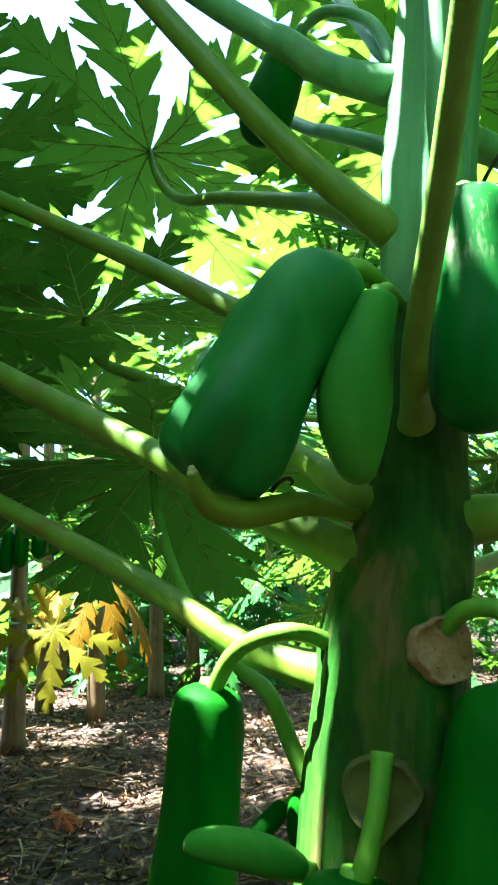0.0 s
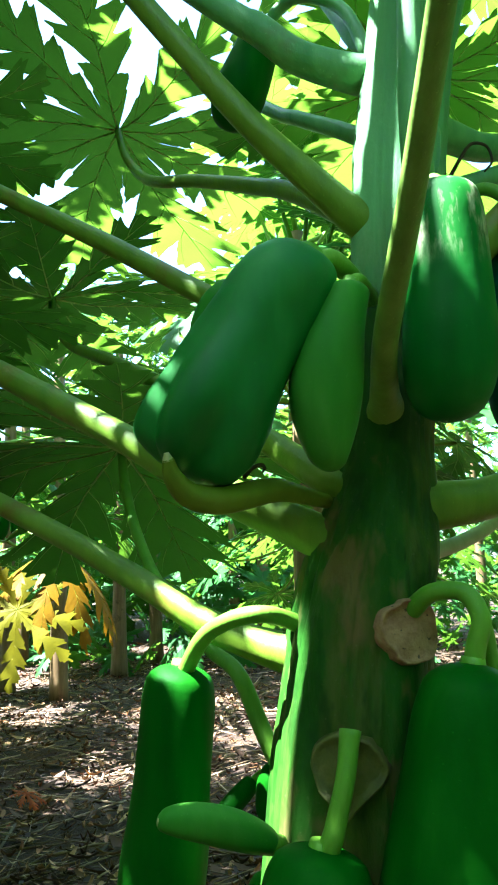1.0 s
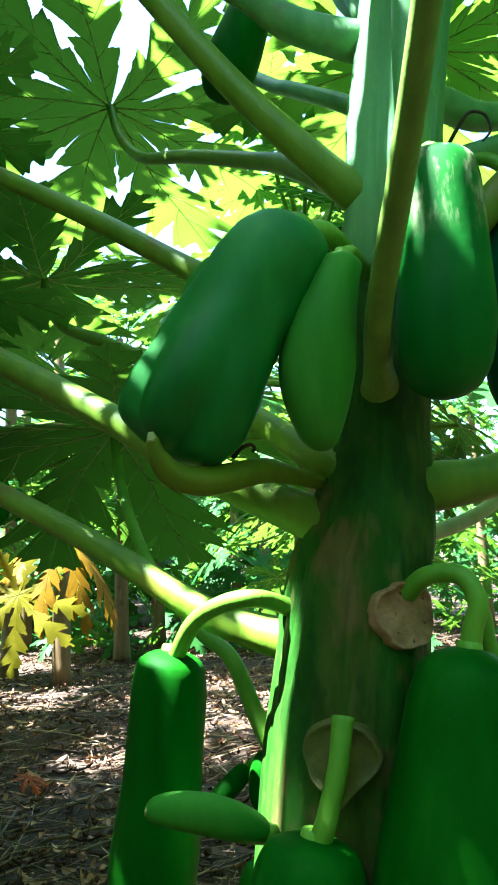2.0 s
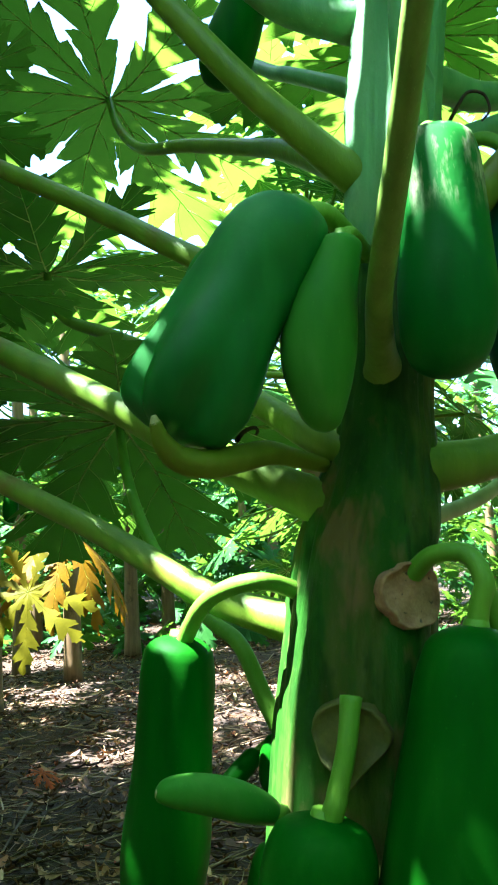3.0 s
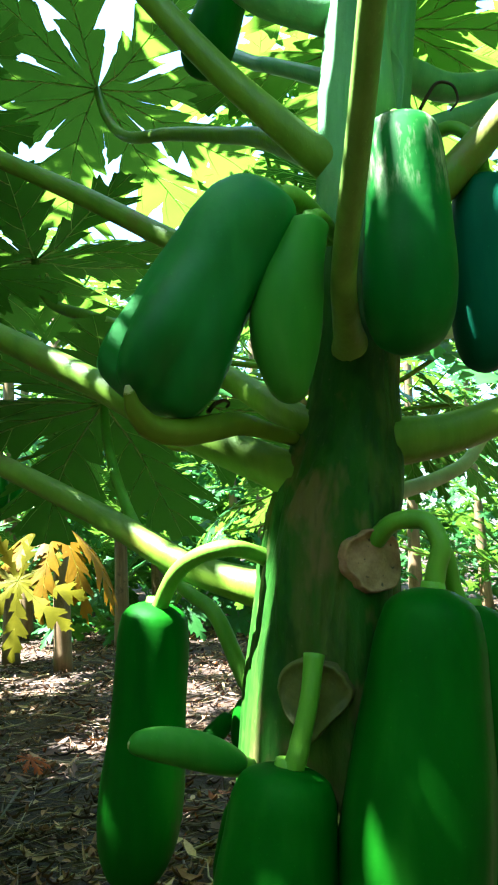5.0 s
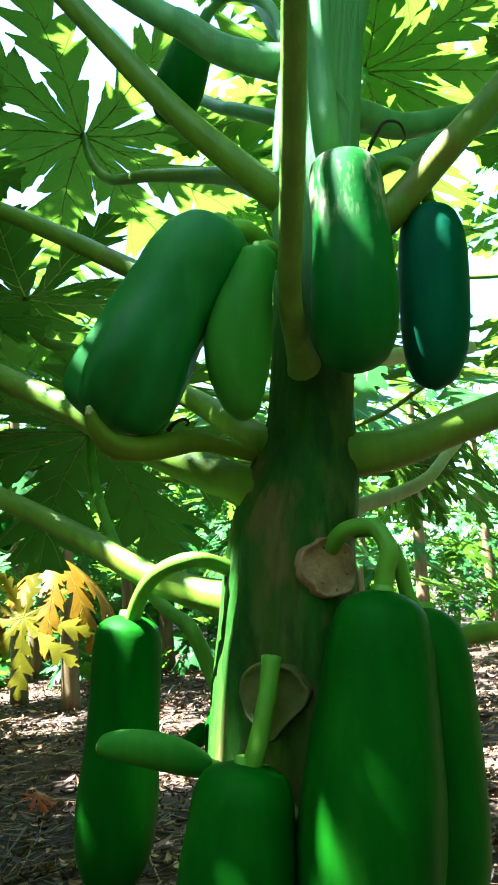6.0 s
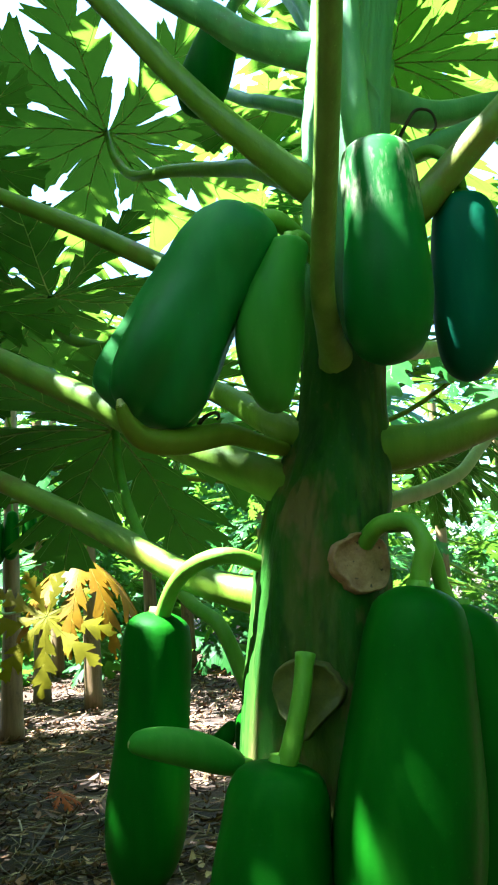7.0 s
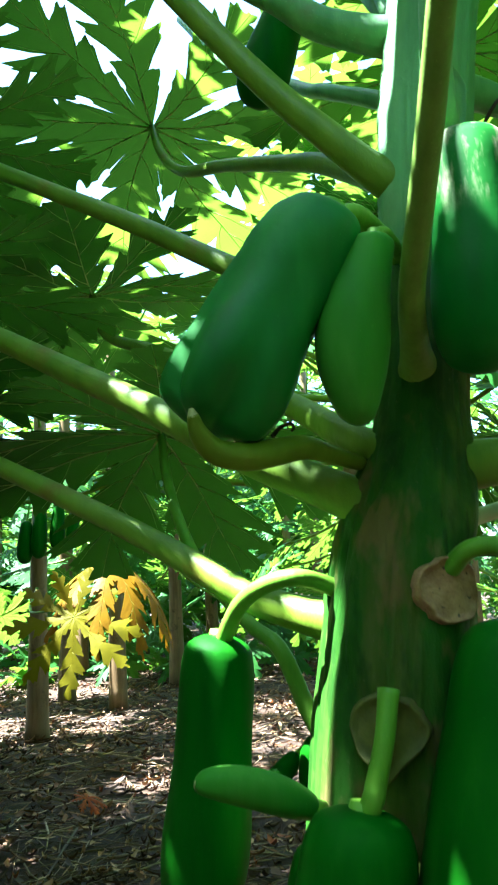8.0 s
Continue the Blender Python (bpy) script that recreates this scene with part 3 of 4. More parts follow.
# thick stalk in the shade
petiole([(0.0000, 0.0000, 1.0600), (-0.0520, -0.0080, 1.0860), (-0.1113, 0.0000, 1.1145), (-0.1782, 0.0200, 1.1505), (-0.2479, 0.0500, 1.1932), (-0.3822, 0.1000, 1.2696)], 0.0199, 0.0116, PETIOLE, (0.38, 3, 18, 0), 1.25, 9, on=0.32)
# lit stalk to the lower left
petiole([(-0.0491, 0.0000, 0.9752), (-0.0949, 0.0200, 0.9836), (-0.1574, 0.0500, 1.0035), (-0.2254, 0.0800, 1.0407), (-0.3068, 0.1100, 1.0838), (-0.4059, 0.1450, 1.1315)], 0.0160, 0.0103, PETIOLE, (0.36, 1, 20, 0), 1.6, 10, on=0.32)
# stalk from low on the trunk up to the drooping leaf
petiole([(-0.060, 0.085, 0.790), (-0.090, 0.120, 0.838), (-0.116, 0.136, 0.884), (-0.145, 0.150, 0.945), (-0.184, 0.180, 0.972), (-0.250, 0.240, 1.036), (-0.300, 0.320, 1.106), (-0.331, 0.380, 1.171), (-0.3583, 0.4500, 1.2440)], 0.0100, 0.0066, STALK, (0.42, 3, 12, 4), 1.2, 11)
# right side
petiole([(0.0120, 0.0000, 1.1040), (0.0627, 0.0000, 1.1092), (0.1060, 0.0100, 1.1156), (0.1627, 0.0200, 1.1341)], 0.0221, 0.0149, PETIOLE, (0.36, 0, 15, 0), 1.25, 12, on=0.40)
# pale colour here stands in for the sun on this stalk
petiole([(0.0310, 0.0600, 1.0566), (0.0612, 0.0900, 1.0683), (0.1000, 0.1300, 1.0804), (0.1405, 0.1800, 1.1005), (0.1690, 0.2300, 1.1304)], 0.0082, 0.0066, GREY_LIT_STEM, None, 1.3, 13, "leaf stalk coloured pale to look sunlit", on=0.15)
petiole([(0.0612, 0.0200, 1.3305), (0.1040, 0.0000, 1.3445), (0.1374, 0.0000, 1.3769), (0.1934, 0.0000, 1.4320)], 0.0177, 0.0122, PETIOLE, (0.35, 2, 20, 0), 1.5, 14, on=0.35)
petiole([(0.0644, 0.0500, 1.5038), (0.1013, 0.0700, 1.5016), (0.1452, 0.0900, 1.4965), (0.2232, 0.1300, 1.5230)], 0.0179, 0.0102, TRUNK_UP, (0.36, 1, 15, 0), 1.4, 15, on=0.35)
petiole([(0.0632, 0.0500, 1.4208), (0.1079, 0.0700, 1.4415), (0.1590, 0.0800, 1.4595), (0.2146, 0.1000, 1.4866)], 0.0131, 0.0102, TRUNK_UP, (0.33, 3, 15, 0), 1.3, 16, on=0.30)
petiole([(0.0383, 0.0700, 1.4953), (-0.0103, 0.1200, 1.5483), (-0.0599, 0.1800, 1.6036), (-0.0982, 0.2500, 1.6615)], 0.010, 0.008, TRUNK_UP, None, 1.3, 17, on=0.75, rise=0.12)
petiole([(0.0462, 0.0600, 1.5864), (0.0123, 0.1000, 1.6443), (-0.0083, 0.1600, 1.7262)], 0.011, 0.009, TRUNK_UP, None, 1.3, 18, on=0.65)
# stalk behind the trunk whose leaf spreads to the right
petiole([(0.0607, 0.0500, 1.4608), (0.0898, 0.2200, 1.6126), (0.1227, 0.4200, 1.7758), (0.1394, 0.5500, 1.8813)], 0.012, 0.009, TRUNK_UP, (0.46, 0, 5, 6), 1.3, 19)
# weathered stalk behind the waist of the trunk
petiole([(0.0200, 0.0300, 1.2450), (0.0750, 0.2000, 1.2650), (0.1120, 0.2800, 1.2780), (0.1620, 0.3600, 1.3000)], 0.0130, 0.0105, GREY_LIT_STEM, None, 1.3, 34, "grey weathered old leaf stalk", on=0.2)
# low stalk to the right
petiole([(0.0142, 0.0300, 0.9228), (0.0569, 0.0400, 0.9229), (0.1003, 0.0500, 0.9250), (0.1469, 0.0700, 0.9284)], 0.0118, 0.0084, PETIOLE, None, 1.3, 33, on=0.25)
# leaves added above, mostly out of view, to shade all but the sun flecks
SHADE_LEAVES = [
    ((-0.816, -0.345, 2.752), 116, 1, 0.187),
    ((-0.421, -0.089, 2.126), -67, 1, 0.150),
    ((-1.021, -0.360, 2.339), 12, 3, 0.378),
    ((-0.803, -0.008, 2.468), 80, 1, 0.168),
    ((-0.516, -0.186, 2.303), 71, 0, 0.153),
    ((-0.783, 0.012, 2.651), -90, 2, 0.346),
    ((-0.946, -0.316, 2.190), 88, 1, 0.298),
    ((-0.691, -0.039, 2.887), -170, 0, 0.186),
    ((-1.023, -0.048, 2.665), -7, 2, 0.166),
    ((-0.567, -0.333, 2.306), -33, 0, 0.158),
    ((-0.224, -0.162, 2.815), 122, 0, 0.423),
    ((-0.701, -0.172, 2.629), 148, 2, 0.172),
    ((-0.714, -0.311, 2.013), 91, 2, 0.150),
    ((-0.453, -0.349, 2.793), -176, 0, 0.194),
    ((-0.246, 0.087, 2.117), 135, 0, 0.174),
    ((0.096, 0.485, 2.067), 18, 2, 0.300),
    ((-0.632, 0.677, 2.747), 98, 0, 0.300),
]
for k, (hub, turned, kind_, size_) in enumerate(SHADE_LEAVES):
    foot, hub = Vector((0.105, 0.03, 1.78 + 0.02 * k)), Vector(hub)
    SPIN[40 + k] = turned
    petiole([foot, foot.lerp(hub, 0.4) + Vector((0, 0, 0.06)), foot.lerp(hub, 0.75) + Vector((0, 0, 0.05)), hub], 0.009, 0.006, TRUNK_UP, (size_, kind_, 20, 0), 1.4, 40 + k)

# ---------------------------------------------------------------- fruit
ROUND = (0.42, 0.72, 0.90, 0.98, 1.0, 0.97, 0.86, 0.60, 0.25)
LONG = (0.50, 0.74, 0.84, 0.90, 0.96, 1.0, 0.98, 0.84, 0.45)
papaya((-0.0450, -0.1000, 1.3140), (-0.1530, -0.1250, 1.1310), 0.0940, (0.58, 0.84, 0.92, 0.92, 0.92, 0.99, 1.06, 1.02, 0.76), UPPER_SHEEN, "large slanting dark green papaya with lobed end", (-0.002, -0.006, 0.002), 0.050, -0.476, 0.11, 3,
       [(0.0046, -0.0300, 1.2960), (-0.0158, -0.0700, 1.3080), (-0.0318, -0.0900, 1.3115)], (0.008, 0.010), end_lobes=4.0, crease=0.24)
papaya((-0.0130, -0.1050, 1.2845), (-0.0370, -0.1150, 1.1300), 0.0575, (0.60, 0.70, 0.80, 0.93, 1.0, 0.99, 0.88, 0.68, 0.38), YOUNG, "small bright green papaya close against the trunk", (-0.010, -0.004, 0), 0.03, 0.1, 0.05, 4,
       [(0.0080, -0.0300, 1.2935), (0.0002, -0.0740, 1.2915), (-0.0090, -0.0990, 1.2880)], (0.005, 0.006))
papaya((0.0667, -0.0750, 1.3783), (0.0616, -0.0800, 1.1706), 0.0780, (0.72, 0.86, 0.88, 0.90, 0.94, 1.0, 1.0, 0.90, 0.55), SCUFFED, "upright dark green papaya with a scuffed shoulder", (0.004, -0.004, 0), 0.022, 0.5, 0.015, 5,
       [(0.0552, -0.0200, 1.3845), (0.0617, -0.0400, 1.3950), (0.0665, -0.0600, 1.3875)], (0.006, 0.007))
papaya((0.1534, 0.0200, 1.3636), (0.1403, 0.0200, 1.1709), 0.0704, (0.62, 0.88, 0.97, 1.0, 1.0, 0.98, 0.93, 0.78, 0.42), BLUEISH, "bluish dark green papaya hanging on a short stalk", (0.002, -0.002, 0), 0.02, 0.2, 0.03, 6,
       [(0.1042, 0.0400, 1.4157), (0.1245, 0.0300, 1.4212), (0.1421, 0.0200, 1.4054), (0.1517, 0.0200, 1.3792)], (0.006, 0.007))
papaya((-0.1830, 0.0300, 0.9705), (-0.2135, 0.0300, 0.7062), 0.0790, (0.74, 0.86, 0.88, 0.90, 0.94, 1.0, 1.0, 0.86, 0.45), FRUIT, "long green papaya hanging on an arched stalk", (0.003, -0.003, 0), 0.02, 0.4, 0.025, 7,
       [(-0.0500, -0.0030, 0.9960), (-0.0775, -0.0200, 1.0125), (-0.1018, -0.0380, 1.0189), (-0.1313, -0.0250, 1.0121), (-0.1584, 0.0000, 0.9935)], (0.0074, 0.0079))
papaya((-0.0890, -0.0550, 0.8400), (-0.1752, -0.1050, 0.8730), 0.0300, (0.50, 0.80, 0.95, 1.0, 1.0, 0.95, 0.86, 0.70, 0.42), YOUNG, "slender young papaya growing out sideways", (-0.003, -0.004, 0.007), 0.02, 0.2, 0.03, 8,
       [(-0.0715, -0.0300, 0.8276), (-0.0797, -0.0450, 0.8360)], (0.008, 0.007), [(-0.1724, -0.1000, 0.8747), (-0.1739, -0.1060, 0.8729), (-0.1750, -0.1060, 0.8690)])
papaya((-0.0520, -0.1000, 0.8545), (-0.0800, -0.1100, 0.6772), 0.0950, (0.62, 0.83, 0.88, 0.94, 0.98, 1.0, 0.98, 0.84, 0.45), FRUIT, "broad dark green papaya below a straight stalk", (0, -0.004, 0), 0.02, 0.0, 0.025, 9,
       [(-0.0283, -0.0880, 0.9339), (-0.0329, -0.0980, 0.9037), (-0.0405, -0.1020, 0.8746), (-0.0455, -0.1040, 0.8583)], (0.0070, 0.0091))
papaya((0.0670, -0.0850, 0.9830), (0.0270, -0.1000, 0.6887), 0.1150, (0.54, 0.73, 0.81, 0.89, 0.96, 1.0, 0.98, 0.86, 0.45), FRUIT, "very long dark green papaya with shallow ridges", (0, -0.010, 0), 0.07, 0.3, 0.02, 10,
       [(0.0250, -0.0480, 1.0200), (0.0420, -0.0640, 1.0350), (0.0654, -0.0750, 1.0349), (0.0754, -0.0850, 1.0151), (0.0702, -0.0850, 0.9949)], (0.0071, 0.0084))
papaya((0.1036, -0.0350, 0.9647), (0.0836, -0.0400, 0.6852), 0.0994, LONG, FRUIT, "long green papaya half hidden behind another", (0, 0, 0), 0.03, 0.3, 0.03, 11,
       [(0.0503, -0.0200, 1.0366), (0.0712, -0.0450, 1.0313), (0.0850, -0.0400, 1.0060), (0.0905, -0.0350, 0.9765)], (0.006, 0.007))
# slender young fruit that curls round under the big one
slim = thing("papaya", (-0.04, -0.05, 1.13), "slender olive young papaya curled under a large one", "fruit", "papayas on the tree")
SLIM_M = Matrix.Translation((-0.04, -0.05, 1.13))
bm = bmesh.new()
sweep(bm, spline([(-0.0200, 0.0250, 1.1120), (-0.0560, -0.0450, 1.1170), (-0.0790, -0.0950, 1.1190), (-0.1010, -0.1180, 1.1135), (-0.1195, -0.1350, 1.1090), (-0.1390, -0.1460, 1.1120), (-0.1490, -0.1580, 1.1240), (-0.1520, -0.1650, 1.1380)], 7),
      curve_of((0.0055, 0.0075, 0.0095, 0.0106, 0.0108, 0.0098, 0.0075, 0.0042)), 18, lambda s, a: 1 + 0.05 * math.cos(5 * a))
adopt(part("fruit_body", bm, OLIVE, None), slim, SLIM_M)
bm = bmesh.new()
sweep(bm, spline([(-0.1518, -0.1645, 1.1365), (-0.1522, -0.1655, 1.1395), (-0.1526, -0.1660, 1.1425)], 3), lambda s: 0.0046 * (1 - 0.6 * s), 9)
adopt(part("blossom_end", bm, PALE, None, "pale dried blossom end"), slim, SLIM_M)
# small fruit low behind the trunk
papaya((-0.1260, 0.1200, 0.8439), (-0.1663, 0.1000, 0.8060), 0.0218, (0.62, 0.88, 0.97, 1.0, 1.0, 0.96, 0.86, 0.62, 0.25), FRUIT, "small dark green papaya low behind the trunk", (0, 0, 0), 0.02, 0.2, 0.03, 14,
       [(-0.0877, 0.0800, 0.8484), (-0.1092, 0.1100, 0.8526), (-0.1201, 0.1200, 0.8493)], (0.004, 0.004))
papaya((-0.1007, 0.0700, 0.8716), (-0.1095, 0.0750, 0.8132), 0.0302, (0.50, 0.80, 0.94, 1.0, 1.0, 0.97, 0.88, 0.66, 0.28), FRUIT, "narrow dark green papaya close behind the trunk", (0, 0, 0), 0.02, 0.2, 0.03, 15,
       [(-0.0786, 0.0500, 0.8809), (-0.0928, 0.0650, 0.8818)], (0.005, 0.005))
papaya((-0.1043, 0.0300, 0.7891), (-0.1151, 0.0300, 0.6928), 0.0483, LONG, FRUIT, "green papaya hanging behind the broad one", (0, 0, 0), 0.02, 0.2, 0.03, 16,
       [(-0.0810, 0.0200, 0.8029), (-0.0967, 0.0300, 0.8004)], (0.006, 0.006))
# upper fruit among the stalks
papaya((-0.0955, 0.1700, 1.7256), (-0.1468, 0.1700, 1.5915), 0.0658, LONG, FRUIT, "slanting green papaya high between leaf stalks", (0, 0, 0), 0.02, 0.2, 0.03, 12,
       [(0.0218, 0.0500, 1.5905), (-0.0016, 0.1000, 1.6849), (-0.0452, 0.1400, 1.7375), (-0.0778, 0.1600, 1.7393)], (0.007, 0.008), None, "", TRUNK_UP)
papaya((-0.1276, 0.0600, 1.3533), (-0.1649, 0.0600, 1.2742), 0.0514, ROUND, YOUNG, "young green papaya tucked behind a large one", (0, 0, 0), 0.02, 0.2, 0.03, 13,
       [(0.0015, 0.0300, 1.3117), (-0.0522, 0.0500, 1.3458), (-0.0969, 0.0600, 1.3559)], (0.006, 0.006))


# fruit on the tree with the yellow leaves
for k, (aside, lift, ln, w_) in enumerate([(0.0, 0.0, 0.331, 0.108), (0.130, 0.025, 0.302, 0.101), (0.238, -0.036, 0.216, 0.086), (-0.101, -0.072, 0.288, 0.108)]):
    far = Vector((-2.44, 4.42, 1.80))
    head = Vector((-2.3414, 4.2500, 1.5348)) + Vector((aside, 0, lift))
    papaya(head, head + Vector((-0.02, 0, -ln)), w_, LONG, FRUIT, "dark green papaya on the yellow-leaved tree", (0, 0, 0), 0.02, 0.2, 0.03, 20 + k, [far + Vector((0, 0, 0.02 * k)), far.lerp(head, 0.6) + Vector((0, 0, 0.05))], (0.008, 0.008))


def withered(pts, r, label):
    bm = bmesh.new()
    sweep(bm, spline(pts, 6), lambda s: r * (1 - 0.5 * s), 7)
    return tagged(part("withered_flower_stalk", bm, WITHER, None), label, "flower stalk")


withered([(0.0958, 0.0600, 1.4464), (0.1109, 0.0500, 1.4694), (0.1216, 0.0500, 1.4810), (0.1355, 0.0500, 1.4767), (0.1398, 0.0500, 1.4602), (0.1316, 0.0500, 1.4496)], 0.0022, "curled black withered flower stalk on the trunk")
withered([(-0.1041, -0.1000, 1.1294), (-0.0988, -0.0950, 1.1368), (-0.0916, -0.0900, 1.1406), (-0.0887, -0.0850, 1.1383), (-0.0909, -0.0850, 1.1350)], 0.0022, "dark dried flower stalk below the big fruit")


# ---------------------------------------------------------------- papaya trees all around
def unit_petiole(bend, seed):
    bm = rough_tube([(0, 0, 0), (0, -bend * 0.5, 0.33), (0, -bend * 0.5, 0.66), (0, 0, 1)], 0.020, 0.012, 1.4, 7, 0.03, seed, 3)
    me = bpy.data.meshes.new("petiole")
    for f in bm.faces:
        f.smooth = True
    bm.to_mesh(me)
    bm.free()
    me.materials.append(PETIOLE)
    return me


UNIT = [unit_petiole(0.10, 1), unit_petiole(0.18, 2), unit_petiole(0.05, 3)]


def orchard_tree(x, y, height, leaves, seed, reach=(0.5, 0.85), low=0.45, size=(0.30, 0.46), meshes=None, label="papaya tree with a crown of deeply lobed leaves", lean=0.08, girth=0.07, clear=None):
    """A whole papaya tree: trunk, leaf stalks set in a spiral, and a blade on each."""
    rnd = random.Random(seed)
    z0 = ground_z(x, y)
    root = thing("papaya_tree", (x, y, z0), label, "tree", "papaya trees of the orchard")
    m = Matrix.Translation((x, y, z0))
    lx, ly = rnd.uniform(-lean, lean), rnd.uniform(-lean, lean)
    bm = rough_tube([(0, 0, -0.05), (lx * 0.3, ly * 0.3, height * 0.35), (lx * 0.7, ly * 0.7, height * 0.7), (lx, ly, height)], girth, girth * 0.55, 1.25, 14, 0.10, seed, 6)
    tr = part("trunk", bm, GREYBARK, root, "grey-brown trunk")
    for k in range(leaves):
        f = k / max(1, leaves - 1)
        h = height * (low + (1 - low) * f ** 0.8)
        a = k * 2.399 + rnd.uniform(-0.4, 0.4)
        el = radians(-25 + 85 * f + rnd.uniform(-14, 14))
        ln = rnd.uniform(*reach) * (1 - 0.25 * f)
        foot = Vector((lx * h / height, ly * h / height, h))
        d = Vector((math.cos(a) * math.cos(el), math.sin(a) * math.cos(el), math.sin(el)))
        hub = foot + d * ln
        if clear and clear(hub + Vector((x, y, z0))):
            continue
        q = d.to_track_quat("Z", "Y").to_matrix().to_4x4()
        pm = Matrix.Translation(foot) @ q @ Matrix.Scale(ln, 4)
        pe = new("petiole", UNIT[k % 3])
        pe.parent = root
        pe.matrix_basis = pm
        me = rnd.choice(meshes or FAR_LEAVES)
        bl = new("leaf_blade", me)
        bl.parent = pe
        bl.matrix_basis = pm.inverted() @ leaf_pose(hub, (d.x, d.y), rnd.uniform(5, 45) - 25 * f, rnd.uniform(-15, 15), rnd.uniform(*size))
    return root


def in_view_lane(p):
    """Keeps the space round the front tree, and the gap in the canopy through which the sun reaches it, free of other trees' leaves."""
    if -0.75 < p.x < 0.75 and -1.4 < p.y < 0.75 and p.z < 2.0:
        return True
    if p.z < 1.3 and p.y < 4.3 and -2.9 < p.x < 1.2:
        return True
    # gaps in the canopy, by where the sun through them falls
    g = p - SUN * (p.z / SUN.z)
    if -3.4 < g.x < 4.5 and 0.7 < g.y < 9.0 and noise.noise(Vector((g.x * 2.2, g.y * 2.2, 7.3))) > (0.30 if g.x < 0.2 else 0.08):
        return True
    # over the yellow leaves
    k = (p.z - 1.05) / SUN.z
    if k > 0.3 and abs(p.x + 1.72 - SUN.x * k) < 0.42 and abs(p.y - 3.45 - SUN.y * k) < 0.44:
        return True
    # open sky high over the row to the left
    d = p - Vector((0.0, -0.7, 1.0))
    flat = math.hypot(d.x, d.y)
    up, aside = d.z / flat, math.atan2(d.x, d.y)
    if 0.42 < up < 0.95 and -0.62 < aside < -0.10 and noise.noise(p * 1.1 + Vector((3, 9, 1))) > -0.70:
        return True
    # small gaps lower down on the left
    if 0.08 < up <= 0.42 and -0.62 < aside < 0.04 and noise.noise(p * 3.4 + Vector((6, 2, 5))) > 0.24:
        return True
    # loose foliage to the right of the trunk, with the sky behind it
    if 0.04 < aside < 0.55 and up < 0.36 and noise.noise(p * 2.6 + Vector((1, 4, 8))) > 0.06:
        return True
    k = (p.z - 1.1) / SUN.z
    return k > 0 and abs(p.x + 0.03 - SUN.x * k) < 0.50 and abs(p.y + 0.03 - SUN.y * k) < 0.45


TREES = [(-2.46, 4.45, 2.6, 16), (-2.31, 5.62, 3.2, 40), (-2.19, 6.96, 3.2, 40), (-2.06, 8.0, 3.4, 40),
         (-0.13, 2.3, 2.35, 84), (-0.25, 4.4, 3.0, 80), (-2.0, 1.7, 2.35, 48), (-2.75, 2.7, 2.7, 34), (-1.8, 2.4, 2.3, 52), (-3.2, 3.6, 2.9, 54), (-4.3, 5.6, 3.9, 46),
         (1.45, 1.9, 2.3, 30), (1.95, 3.5, 2.7, 30), (2.1, 5.2, 3.0, 30), (0.05, 6.3, 3.2, 48), (-0.9, 8.5, 3.6, 46), (0.7, 7.4, 2.9, 44), (0.2, 9.6, 3.2, 44),
         (-3.6, 8.0, 4.3, 50), (1.7, 9.2, 3.0, 42), (-1.5, 10.4, 3.8, 46), (3.2, 7.6, 3.0, 36), (-5.2, 9.0, 3.8, 40), (-3.0, 6.2, 3.7, 46)]
for k, (x, y, h, n_) in enumerate(TREES):
    orchard_tree(x, y, h, n_, 40 + k, clear=in_view_lane, low=0.36)
orchard_tree(0.95, 2.5, 2.55, 24, 77, clear=in_view_lane, low=0.74)
# tall unseen trees either side, added so their crowns lean over and shade it
for k, (x, y, h, n_) in enumerate([(-1.75, 0.75, 4.0, 60), (-1.55, -0.5, 3.9, 46), (-2.6, 1.6, 4.3, 60), (-3.3, 2.6, 4.6, 60), (1.35, 0.9, 3.8, 50), (2.6, 2.4, 4.4, 56)]):
    orchard_tree(x, y, h, n_, 140 + k, reach=(0.5, 1.35), clear=in_view_lane, low=0.60, size=(0.28, 0.42), label="tall papaya tree added out of view to shade the row")
# unseen trees beside and behind the camera, added to cut the sky light
for k, (x, y, h, n_) in enumerate([(-2.2, 0.0, 2.7, 30), (1.9, 0.2, 2.6, 30), (-1.4, -1.6, 2.7, 30), (1.1, -1.6, 2.7, 30), (-0.1, -3.0, 2.7, 30), (-3.4, -2.5, 2.7, 30), (3.2, -2.4, 2.7, 30), (-4.2, 1.2, 2.7, 30), (4.0, 1.8, 2.7, 30), (-2.6, -4.2, 2.7, 30), (1.8, -4.2, 2.7, 30)]):
    orchard_tree(x, y, h + 0.5, n_ + 10, 90 + k, clear=in_view_lane)

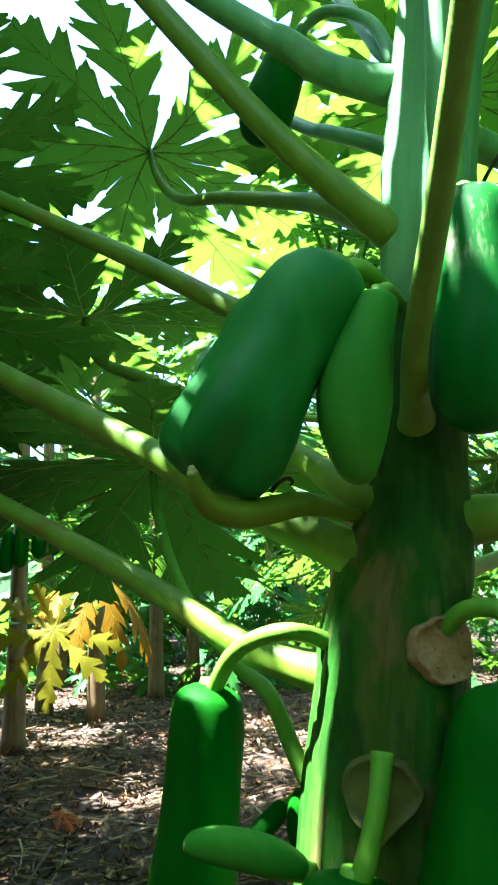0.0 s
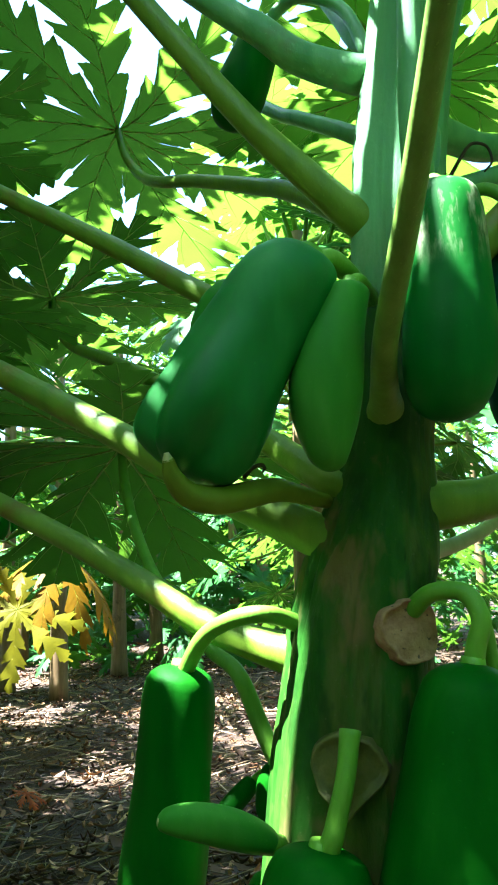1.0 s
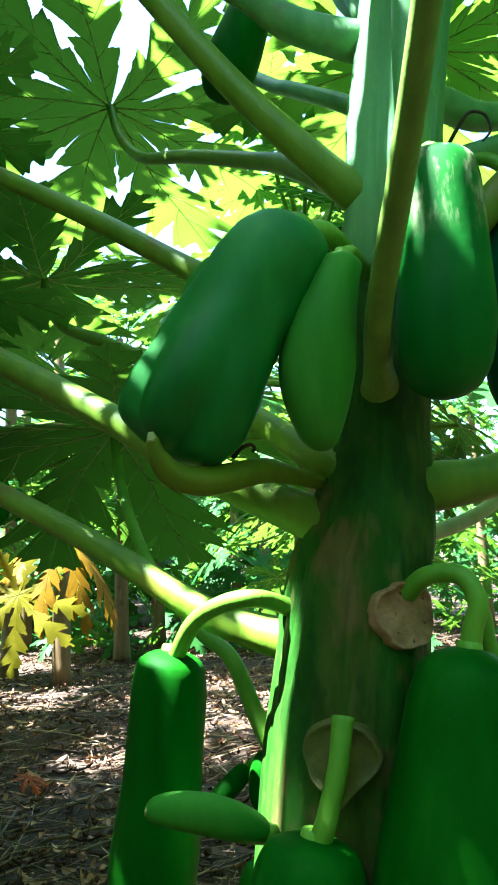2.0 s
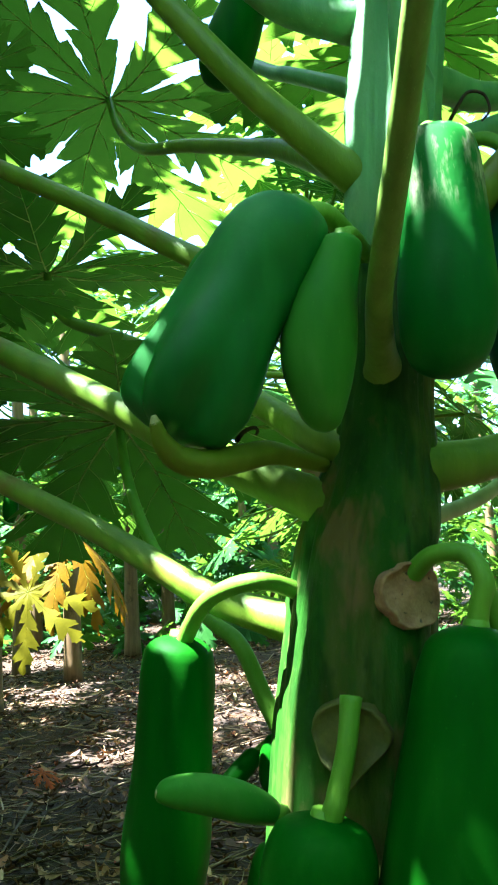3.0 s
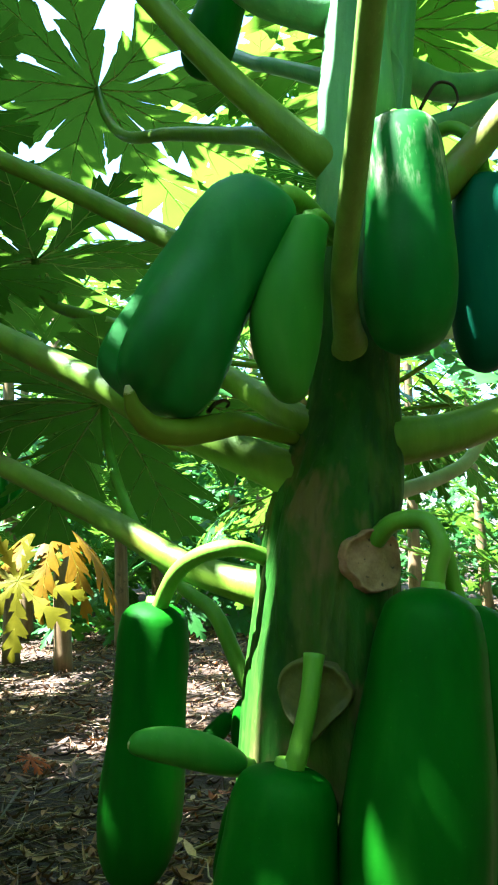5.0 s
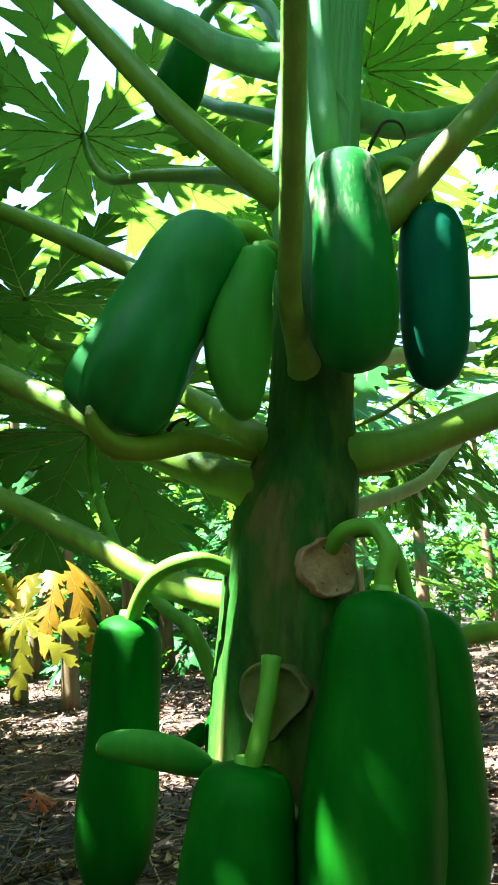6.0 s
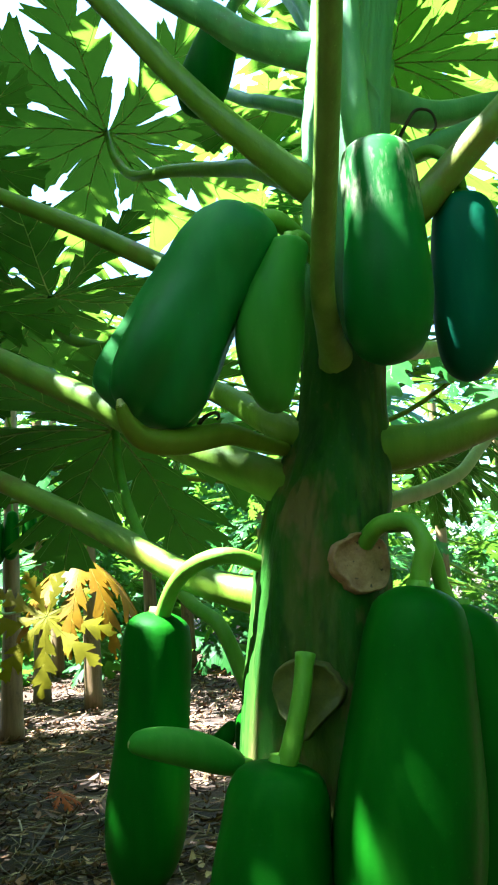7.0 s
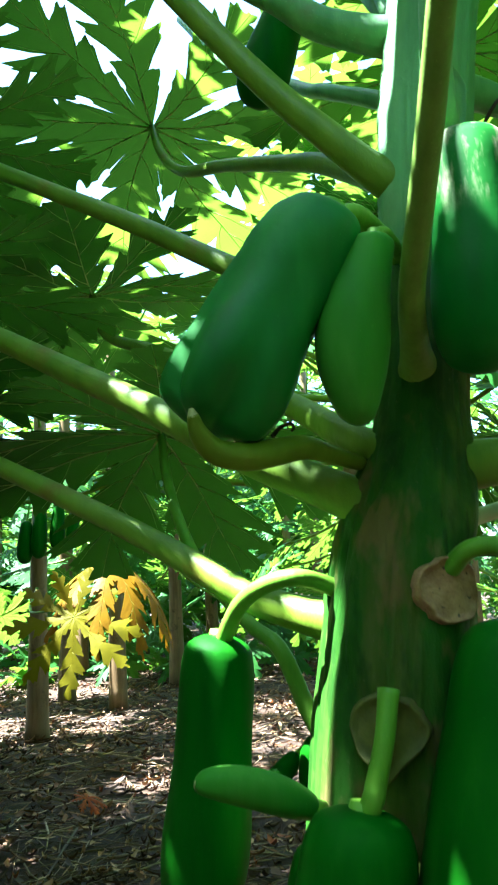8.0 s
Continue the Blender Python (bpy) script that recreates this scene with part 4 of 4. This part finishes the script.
# the far rows, too many to count, and an added ring of unseen leaves
rnd = random.Random(8)
src = [([v.co.copy() for v in me.vertices], [tuple(p.vertices) for p in me.polygons]) for me in LOW_LEAVES]
verts, faces = [], []
for k in range(6200):
    # from 3200 on the leaves ring the camera out of view, to dim the fill
    a = rnd.uniform(-0.95, 0.75) if k < 3200 else rnd.uniform(0.75, 2 * math.pi - 0.95)
    d = rnd.uniform(7.5, 12) if k < 900 else rnd.uniform(10.5, 20) if k < 3200 else rnd.uniform(4.6, 9.0)
    x, y = d * math.sin(a), d * math.cos(a)
    loose = 0.03 < a < 0.5 and k < 3200
    for _ in range(4 if loose else 1):
        px, py = (x + rnd.uniform(-0.5, 0.5), y + rnd.uniform(-0.5, 0.5)) if loose else (x, y)
        pz = rnd.uniform(0.1, 1.3) if k < 900 else rnd.uniform(0.4, 3.4 if k < 3200 else 4.5)
        size_ = rnd.uniform(0.09, 0.19) if loose else rnd.uniform(0.25, 0.42) if k < 900 else rnd.uniform(0.4, 0.75)
        m = leaf_pose((px, py, pz), (rnd.uniform(-1, 1), rnd.uniform(-1, 1)), rnd.uniform(-5, 55), rnd.uniform(-30, 30), size_)
        vs, fs = src[k % 2]
        o = len(verts)
        verts += [tuple(m @ v) for v in vs]
        faces += [tuple(o + i for i in f) for f in fs]
me = bpy.data.meshes.new("far_foliage")
me.from_pydata(verts, [], faces)
me.materials.append(LEAF)
tagged(new("far_foliage", me), "dense far orchard foliage plus an unseen leaf ring that cuts sky light", "foliage", kind="stuff")

# ---------------------------------------------------------------- yellowing leaves on the left tree
HANG = leaf_mesh("leaf_blade", (OCHRE, YELLOW), 9, 2, True, 0.2, 0.10, 31, 0.74, 0.22, 1.0)
SPREAD = leaf_mesh("leaf_blade", (YELLOW, YELLOW), 9, 2, True, 0.16, 0.06, 32, 0.0, 0.12, 0.75)


def old_leaf(pts, hub_out, tilt, roll, size, me, label):
    root = thing("yellow_leaf", pts[0], label, "leaf", "yellowing leaves")
    m = Matrix.Translation(pts[0])
    pe = adopt(part("petiole", rough_tube(pts, 0.010, 0.006, 1.2, 8, 0.04, 3, 5), PETIOLE, None), root, m)
    bl = new("leaf_blade", me)
    bl.parent = root
    bl.matrix_basis = m.inverted() @ leaf_pose(pts[-1], hub_out, tilt, roll, size)
    return root


old_leaf([(-2.46, 4.45, 1.02), (-2.2464, 3.9000, 0.8753), (-1.9600, 3.6000, 0.8810), (-1.7500, 3.4000, 0.8510)], (0.25, -0.9), 64, 0, 0.43, SPREAD, "bright yellow-green lobed leaf with a spreading blade")
old_leaf([(-2.46, 4.45, 1.35), (-2.1011, 4.0000, 1.2371), (-1.90, 3.8000, 1.30), (-1.6470, 3.7000, 1.1670)], (0.6, -0.5), 10, 0, 0.70, HANG, "wilted ochre yellow leaf hanging limp")

# a fallen leaf on the soil
gx0, gy0 = (-1.4599, 2.8448)
root = thing("fallen_leaf", (gx0, gy0, ground_z(gx0, gy0) + 0.02), "curled rusty orange dead leaf lying on soil", "leaf")
bl = new("leaf_blade", leaf_mesh("leaf_blade", (RUST, RUST), 7, 1, True, 0.5, 0.2, 41, 0.0, 0.1, 0.8))
bl.parent = root
bl.matrix_basis = leaf_pose((0, 0, 0.05), (1, 0.3), 10, 12, 0.13)
